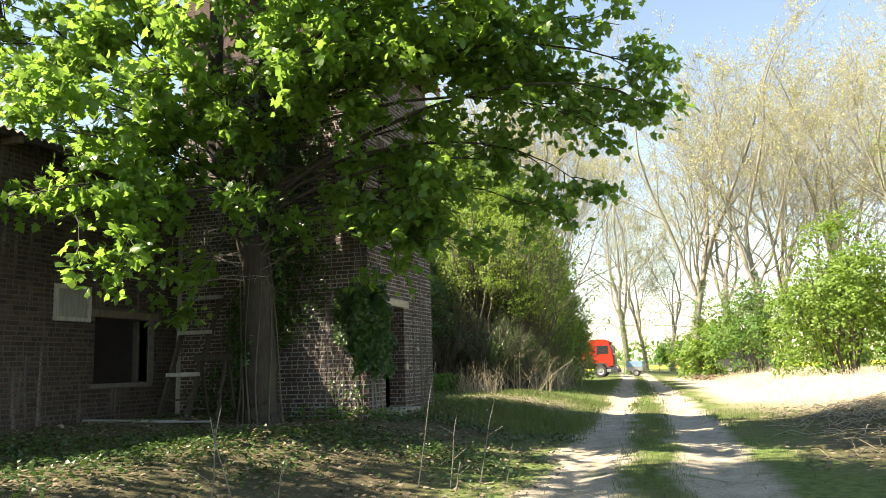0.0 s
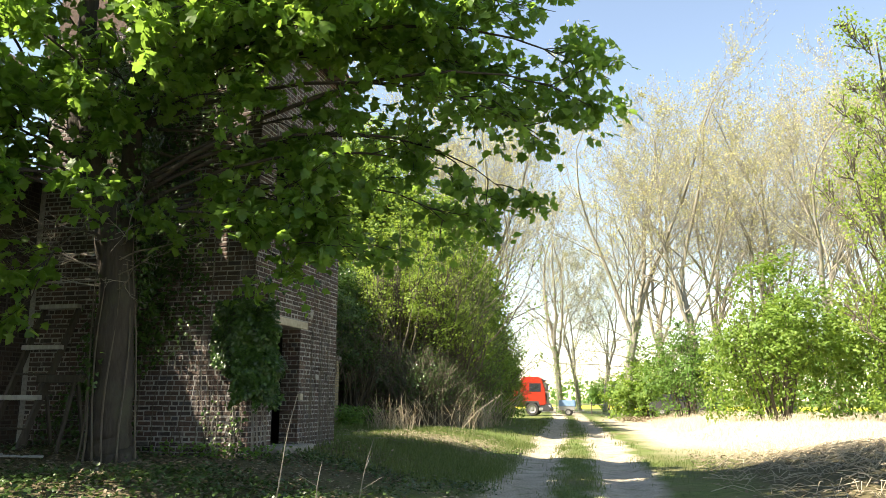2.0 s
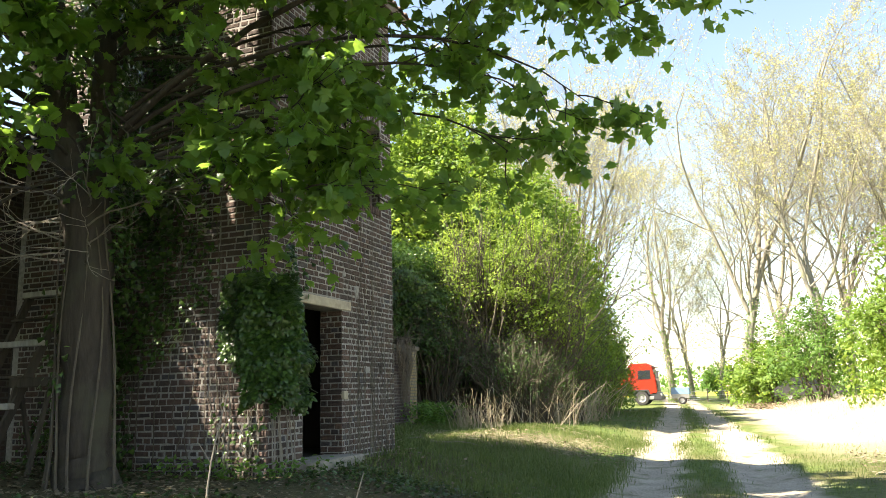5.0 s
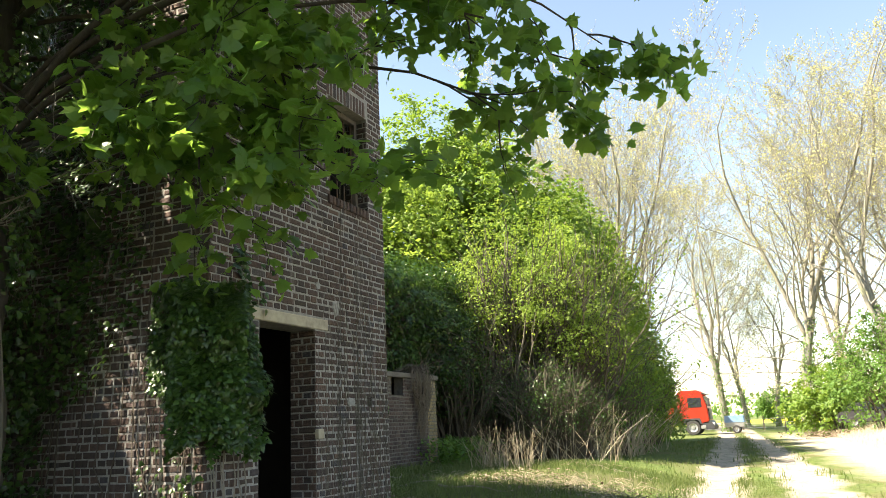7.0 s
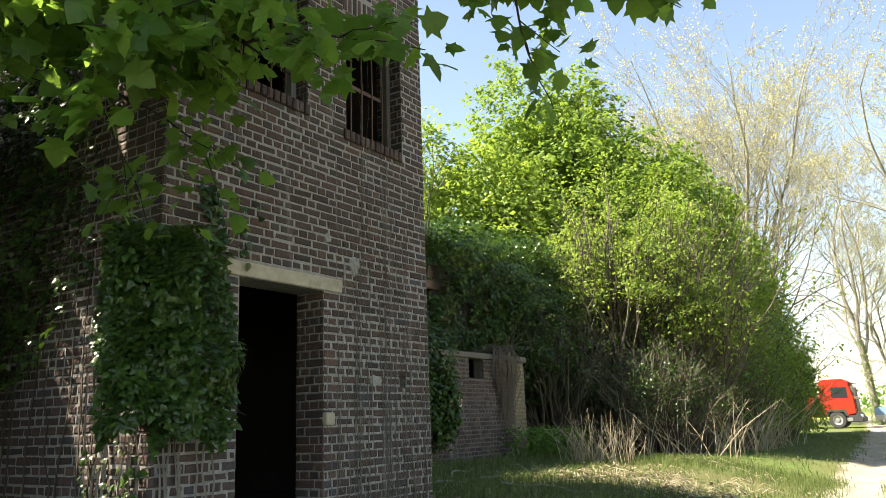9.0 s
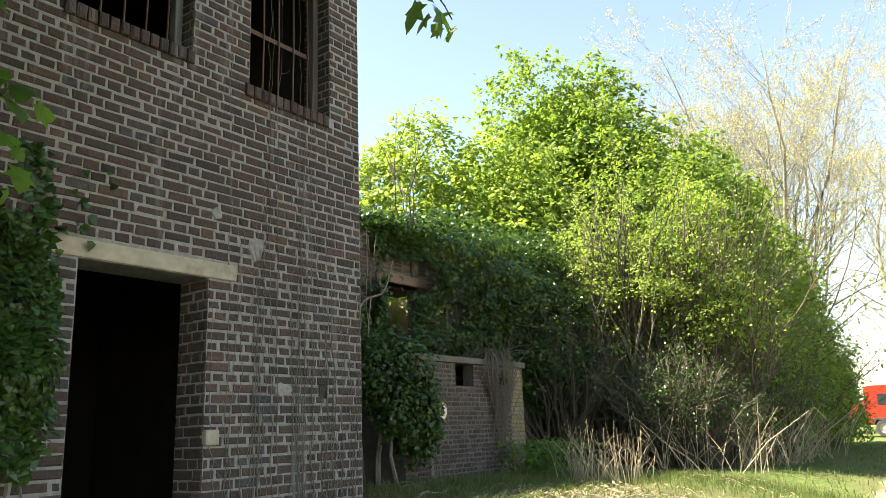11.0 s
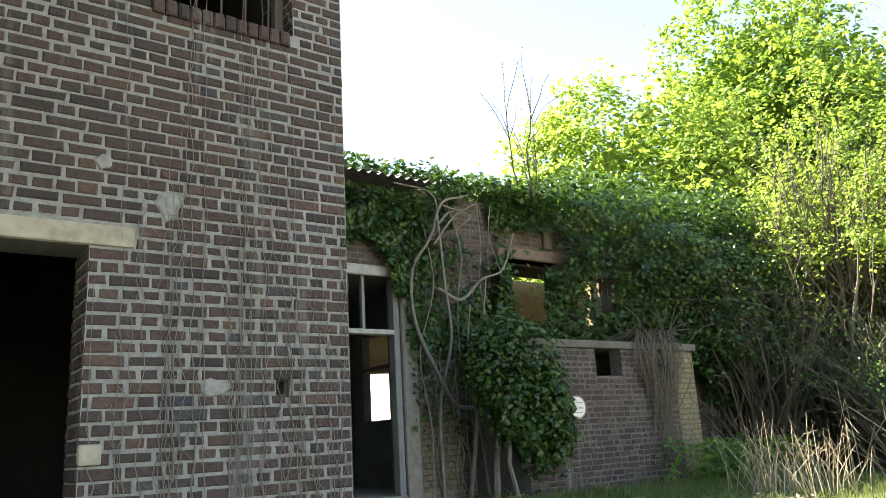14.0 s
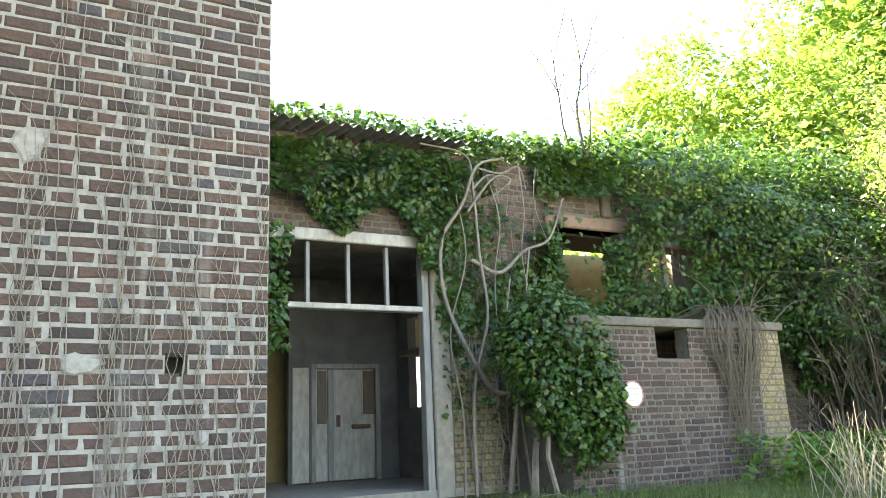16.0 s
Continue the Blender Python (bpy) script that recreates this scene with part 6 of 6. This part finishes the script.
for x, y, h, l in ((-3.05, 8.1, 1.35, 0.25), (-2.75, 8.3, 0.8, 0.1), (-2.45, 8.4, 1.0, 0.22), (-2.2, 8.6, 0.5, 0.1), (-3.4, 5.2, 0.9, -0.25), (-3.6, 5.1, 0.95, 0.12), (-3.3, 5.5, 0.6, 0.15), (-2.6, 8.0, 0.35, 0.08)):
    sapling(x, y, h, l, "thin bare pale stalk in the leaf litter")
P = np.array((-9.3, 21.1, 4.8))
acc = Acc()
rng = np.random.RandomState(77)
tips = []
for k in range(4):
    branch(acc, P + (rng.normal() * 0.1, rng.normal() * 0.1, 0), unit((rng.normal() * 0.15, rng.normal() * 0.15, 1)), 1.3, 0.018, 1, tips, 0.45, 0.2, 0.6, (3, 5), 0.004)
young = thing("sapling", None, None, "young sapling growing on the ruined wall", "sapling")
tagged(part("stem", acc, M_TWIG, young), kind="stuff")
part("foliage", spread_leaves(np.array(tips), 1, 0.05, 0.06, OVAL_LEAF), M_LIME, young)


# ---------------------------------------------------------------- things
def ladder():
    top = thing("wooden_ladder", None, None, "old wooden ladder leaning in the corner, pale flaking rungs", "ladder")
    z0 = float(ground_z(-8.7, 11.1))
    bl, br = np.array((-8.88, 11.2, z0)), np.array((-8.33, 11.2, z0))
    tl, tr = np.array((-9.1, 12.34, 2.72)), np.array((-8.45, 12.34, 2.72))
    for a, b in ((bl, tl), (br, tr)):
        w, n = np.array((0.025, 0, 0)), np.array((0, -0.04, 0.022))
        V = [p + s * w + t * n for p in (a, b) for s in (-1, 1) for t in (-1, 1)]
        part("stringer", Acc().add(V, [(0, 1, 3, 2), (4, 6, 7, 5), (0, 4, 5, 1), (2, 3, 7, 6), (0, 2, 6, 4), (1, 5, 7, 3)]), M_DARKWOOD, top)
    for k, f in enumerate((0.14, 0.33, 0.5, 0.68, 0.84, 0.99)):
        a, b = bl + (tl - bl) * f, br + (tr - br) * f
        y = (a[1] + b[1]) / 2 - 0.05
        part("rung", bevel_box(a[0] - 0.03, y - 0.05, a[2] - 0.02, b[0] + 0.03, y + 0.05, a[2] + (0.05 if k % 2 else 0.005), 0.006), M_WHITE if k % 2 else M_DARKWOOD, top)


ladder()


def plank(x, y, l, turn, w, label, mat):
    me = part("tmp", bevel_box(-l / 2, -w / 2, 0, l / 2, w / 2, 0.028, 0.005), mat, None)
    ob = thing("plank", me.data, None, label, "plank", "planks on the ground")
    bpy.data.objects.remove(me)
    ob.matrix_world = pose(x, y, float(ground_z(x, y)) + 0.005, 1.5, 2, turn)


plank(-8.6, 10.2, 1.5, 20, 0.1, "grey weathered plank lying in the litter", M_GREYWOOD)
plank(-8.0, 10.4, 1.2, 32, 0.07, "grey weathered plank lying in the litter", M_GREYWOOD)
plank(-8.4, 9.7, 1.3, -12, 0.06, "grey weathered plank lying in the litter", M_WOOD)


def fallen_branch(x, y, l, turn):
    top = thing("fallen_branch", None, None, "bare fallen branch lying in the grass", "branch", "fallen branches")
    acc = Acc()
    a = radians(turn)
    P = []
    for f in np.linspace(-0.5, 0.5, 7):
        px, py = x + l * f * math.cos(a) + 0.05 * math.sin(7 * f), y + l * f * math.sin(a)
        P.append((px, py, float(ground_z(px, py)) + 0.03 + 0.05 * abs(math.sin(5 * f + turn))))
    acc.tube(P, np.linspace(0.02, 0.006, 7), 5)
    part("wood", acc, M_VINE, top)


for x, y, l, t in ((-6.4, 18.2, 1.5, 70), (-5.2, 17.6, 1.0, 20), (-5.8, 19.6, 1.2, 140), (-7.2, 19.0, 0.9, 100)):
    fallen_branch(x, y, l, t)


def trestle():
    top = thing("wooden_trestle", None, None, "dark broken wooden trestle against the tower", "trestle")
    z0 = float(ground_z(-8.1, 11.6))
    part("beam", bevel_box(-8.5, 11.6, z0 + 0.95, -7.75, 11.7, z0 + 1.06, 0.01), M_DARKWOOD, top)
    for x in (-8.4, -7.85):
        for s in (-1, 1):
            part("leg", Acc().tube([(x, 11.65 + 0.28 * s, z0 - 0.02), (x, 11.65 + 0.03 * s, z0 + 0.97)], 0.03, 5), M_DARKWOOD, top)


trestle()


def round_sign():
    top = thing("round_sign", None, None, "broken round white enamel sign with red rim", "sign")
    bm = bmesh.new()
    n = 28
    ring = [bm.verts.new((AX + 0.012, 20.86 + 0.15 * math.cos(a), 1.64 + 0.15 * math.sin(a))) for a in [2 * math.pi * k / n for k in range(n)]]
    f = bm.faces.new(ring)
    e = bmesh.ops.extrude_face_region(bm, geom=[f])
    bmesh.ops.translate(bm, vec=(0.006, 0, 0), verts=[v for v in e["geom"] if isinstance(v, bmesh.types.BMVert)])
    part("plate", bm, M_ENAMEL, top)
    acc = Acc()
    C = np.array([(AX + 0.019, 20.86 + 0.14 * math.cos(a), 1.64 + 0.14 * math.sin(a)) for a in np.linspace(0, 2 * math.pi, 33)])
    acc.tube(C, 0.006, 4)
    part("rim", acc, M_REDPAINT, top, "thin red rim")
    for y0, y1, z in ((20.78, 20.96, 1.7), (20.76, 20.95, 1.63), (20.79, 20.93, 1.57)):
        part("lettering", Acc().box(AX + 0.018, y0, z - 0.008, AX + 0.0195, y1, z + 0.008), M_STEEL, top, "worn grey lettering")


M_ENAMEL = plain_mat("white_enamel", (0.75, 0.74, 0.7), (0.6, 0.58, 0.53), 12, 0.35, 0.1)
M_REDPAINT = plain_mat("red_paint", (0.40, 0.03, 0.013), (0.33, 0.025, 0.012), 6, 0.35, 0.05)
M_DARKPAINT = plain_mat("dark_paint", (0.05, 0.05, 0.055), (0.03, 0.03, 0.033), 10, 0.5, 0.1)
M_RUBBER = plain_mat("tyre_rubber", (0.03, 0.03, 0.03), (0.05, 0.048, 0.045), 30, 0.85, 0.3)
M_STEEL = plain_mat("dull_steel", (0.45, 0.45, 0.45), (0.3, 0.3, 0.3), 20, 0.45, 0.1, 0.7)
M_BLUE = plain_mat("pale_blue_tarpaulin", (0.13, 0.24, 0.42), (0.2, 0.31, 0.46), 5, 0.6, 0.2)
_g = Mat("window_glass")
_g.set(rgb(0.03, 0.035, 0.04), 0.06, spec=0.6)
M_GLASS = _g.m
round_sign()


def wheel(parent, x, y, z, r, w):
    """A wheel whose axle runs along y."""
    def lathe(profile, n=20):
        acc = Acc()
        a = np.arange(n) * 2 * np.pi / n
        V = np.concatenate([np.stack([x + rr * np.cos(a), np.full(n, y + yy), z + rr * np.sin(a)], -1) for rr, yy in profile])
        i, j = np.meshgrid(np.arange(len(profile) - 1), np.arange(n), indexing="ij")
        k = (j + 1) % n
        return acc.add(V, np.stack([i * n + j, i * n + k, (i + 1) * n + k, (i + 1) * n + j], -1).reshape(-1, 4))
    tyre = part("wheel", lathe([(r * 0.58, w / 2), (r * 0.6, -w / 2), (r * 0.95, -w / 2), (r, -w * 0.38), (r, w * 0.38), (r * 0.95, w / 2), (r * 0.58, w / 2)]), M_RUBBER, parent, "black tyre")
    part("rim", lathe([(r * 0.6, -w * 0.44), (r * 0.52, -w * 0.3), (r * 0.3, -w * 0.2), (r * 0.22, -w * 0.45), (0.001, -w * 0.46)]), M_STEEL, tyre, "grey steel rim")


def hull(profile, y0, y1, bevel=0.06):
    """A body whose side outline in x and z is given, from y0 to y1."""
    bm = bmesh.new()
    f = bm.faces.new([bm.verts.new((x, y0, z)) for x, z in profile])
    e = bmesh.ops.extrude_face_region(bm, geom=[f])
    bmesh.ops.translate(bm, vec=(0, y1 - y0, 0), verts=[v for v in e["geom"] if isinstance(v, bmesh.types.BMVert)])
    bmesh.ops.recalc_face_normals(bm, faces=bm.faces)
    bmesh.ops.bevel(bm, geom=list(bm.edges), offset=bevel, segments=2, affect="EDGES")
    return bm


def truck(x, y):
    top = thing("lorry", None, None, "red lorry parked at the end of the track", "lorry")
    z = float(ground_z(x, y))
    top.location = (x, y, z)
    part("cab", hull([(-1.95, 0.75), (-1.95, 2.85), (-1.7, 3.02), (-0.55, 3.02), (-0.25, 2.8), (0.0, 1.9), (0.05, 1.1), (0.05, 0.75), (-0.5, 0.72), (-0.62, 1.0), (-1.5, 1.0), (-1.62, 0.75)], -1.2, 1.2, 0.05), M_REDPAINT, top, "red painted cab")
    part("side_window", bevel_box(-1.25, -1.215, 1.85, -0.35, -1.195, 2.5, 0.008), M_GLASS, top, "dark side window")
    part("windscreen", hull([(-0.3, 2.62), (-0.2, 2.62), (0.025, 1.92), (-0.05, 1.92)], -1.02, 1.02, 0.01), M_GLASS, top, "dark windscreen")
    part("bumper", hull([(-0.45, 0.35), (0.35, 0.35), (0.4, 0.55), (0.12, 0.95), (-0.45, 0.85)], -1.2, 1.2, 0.04), M_DARKPAINT, top, "dark bumper")
    part("grille", hull([(0.02, 1.0), (0.09, 1.0), (0.07, 1.75), (0.0, 1.75)], -0.9, 0.9, 0.01), M_DARKPAINT, top, "dark front grille")
    part("door_line", bevel_box(-1.42, -1.208, 1.05, -1.4, -1.196, 2.7, 0.003), M_DARKPAINT, top, "dark door gap")
    part("wheel_arch", hull([(-1.72, 0.72), (-1.58, 1.12), (-0.55, 1.12), (-0.42, 0.72), (-0.55, 0.72), (-0.68, 1.0), (-1.45, 1.0), (-1.6, 0.72)], -1.22, -0.9, 0.01), M_DARKPAINT, top, "dark wheel arch")
    part("step", bevel_box(-0.52, -1.22, 0.4, -0.2, -1.0, 0.62, 0.02), M_STEEL, top, "grey cab step")
    part("sun_visor", hull([(-0.35, 2.86), (0.05, 2.72), (0.05, 2.66), (-0.32, 2.76)], -1.1, 1.1, 0.01), M_DARKPAINT, top, "dark sun visor")
    mirror = part("mirror", bevel_box(0.1, -1.5, 1.9, 0.24, -1.28, 2.45, 0.03), M_DARKPAINT, top, "black wing mirror")
    part("arm", Acc().tube([(-0.1, -1.18, 2.5), (0.15, -1.38, 2.48)], 0.02, 5), M_DARKPAINT, mirror)
    part("chassis", bevel_box(-7.5, -0.5, 0.7, -0.6, 0.5, 0.95, 0.02), M_DARKPAINT, top, "dark chassis")
    part("load_body", bevel_box(-7.6, -1.22, 1.05, -2.2, 1.22, 2.2, 0.04), M_REDPAINT, top, "red load body")
    for wx in (-1.06, -5.2, -6.4):
        for wy in (-1.05, 1.05):
            wheel(top, wx, wy, 0.5, 0.5, 0.3 if wy < 0 else -0.3)
    part("headlight", bevel_box(0.2, -1.1, 0.62, 0.36, -0.8, 0.8, 0.02), M_ENAMEL, top, "clear headlight")


truck(-7.05, 65.0)


def trailer(x, y):
    top = thing("small_trailer", None, None, "small trailer with pale blue cover", "trailer")
    top.location = (x, y, float(ground_z(x, y)))
    part("box", bevel_box(-0.6, -0.5, 0.42, 0.6, 0.5, 0.75, 0.02), M_STEEL, top, "grey metal box")
    part("cover", hull([(-0.66, 0.7), (-0.62, 1.2), (0.62, 1.2), (0.66, 0.7)], -0.52, 0.52, 0.03), M_BLUE, top, "pale blue cover")
    part("drawbar", Acc().tube([(0.55, 0, 0.45), (1.3, 0, 0.42)], 0.03, 6), M_STEEL, top)
    for wy in (-0.55, 0.55):
        wheel(top, 0.1, wy, 0.27, 0.27, 0.16 if wy < 0 else -0.16)


trailer(-5.5, 65.5)


def car(x, y):
    top = thing("parked_car", None, None, "dark car parked below the poplars", "car")
    top.location = (x, y, float(ground_z(x, y)))
    part("body", hull([(-2.1, 0.3), (-2.1, 0.75), (-1.9, 0.92), (-1.5, 0.95), (0.9, 0.95), (1.9, 0.82), (2.1, 0.6), (2.1, 0.3)], -0.85, 0.85, 0.05), M_DARKPAINT, top, "dark painted body")
    part("cabin", hull([(-1.75, 0.93), (-1.3, 1.42), (0.2, 1.45), (1.0, 0.93)], -0.72, 0.72, 0.06), M_GLASS, top, "dark glazed cabin")
    for wx in (-1.3, 1.3):
        for wy in (-0.78, 0.78):
            wheel(top, wx, wy, 0.31, 0.31, 0.2 if wy < 0 else -0.2)


car(2.8, 58.5)


def field_fence():
    top = thing("field_fence", None, None, "thin wooden post fence with wires along the field", "fence")
    xs = np.arange(-9.0, 4.1, 1.6)
    for x in xs:
        z = float(ground_z(x, 76.0))
        part("post", bevel_box(x - 0.05, 75.95, z - 0.1, x + 0.05, 76.05, z + 1.15, 0.01), M_WOOD, top)
    for h in (0.4, 0.75, 1.08):
        z = float(ground_z(0, 76.0))
        part("wire", Acc().tube([(x, 75.94, z + h - 0.02 * (k % 2)) for k, x in enumerate(xs)], 0.012, 4), M_STEEL, top)


field_fence()

# A low wooded horizon behind the fields.
rng = np.random.RandomState(91)
n = 9000
a = rng.uniform(-0.9, 0.75, n)
r = rng.uniform(330, 420, n)
hgt = 7 + 4 * waves(a * 40, a * 11, 61)
P = np.stack([np.sin(a) * r, np.cos(a) * r, rng.uniform(0, 1, n) * np.clip(hgt, 3, 12)], -1)
N = rng.normal(size=P.shape) + np.array((-0.3, -1, 0.6))
stuff("far_woods", leaves(Acc(), P, N, rng.uniform(1.2, 2.6, n), OVAL_LEAF, 0.2), M_DEEP, "distant hazy line of woods", "woods")

# The bricks nearest the way, one by one.
def lone_bricks(bricks, x, parent, mat, seed):
    shared, r = {}, random.Random(seed)
    for a, b, z0, z1 in bricks:
        key = (round((b - a) * 200), r.randint(0, 2))
        if key not in shared:
            w = key[0] / 200
            V = brick_verts(Face((0, -w / 2, -0.031), (0, 1, 0), (1, 0, 0)), [(0, w, 0, COURSE - 0.012)], seed + len(shared))
            shared[key] = mesh_of("brick", V[0], [BRICK_F])
            shared[key].materials.append(mat)
        ob = new("brick", shared[key])
        ob.parent = parent
        ob.location = (x + r.uniform(-0.002, 0.001), (a + b) / 2, z0 + 0.031)


lone_bricks(single[:330], TX, tower_east, M_BRICK, 300)
lone_bricks(single_annex[:330], AX, annex, M_BRICK_DARK, 400)
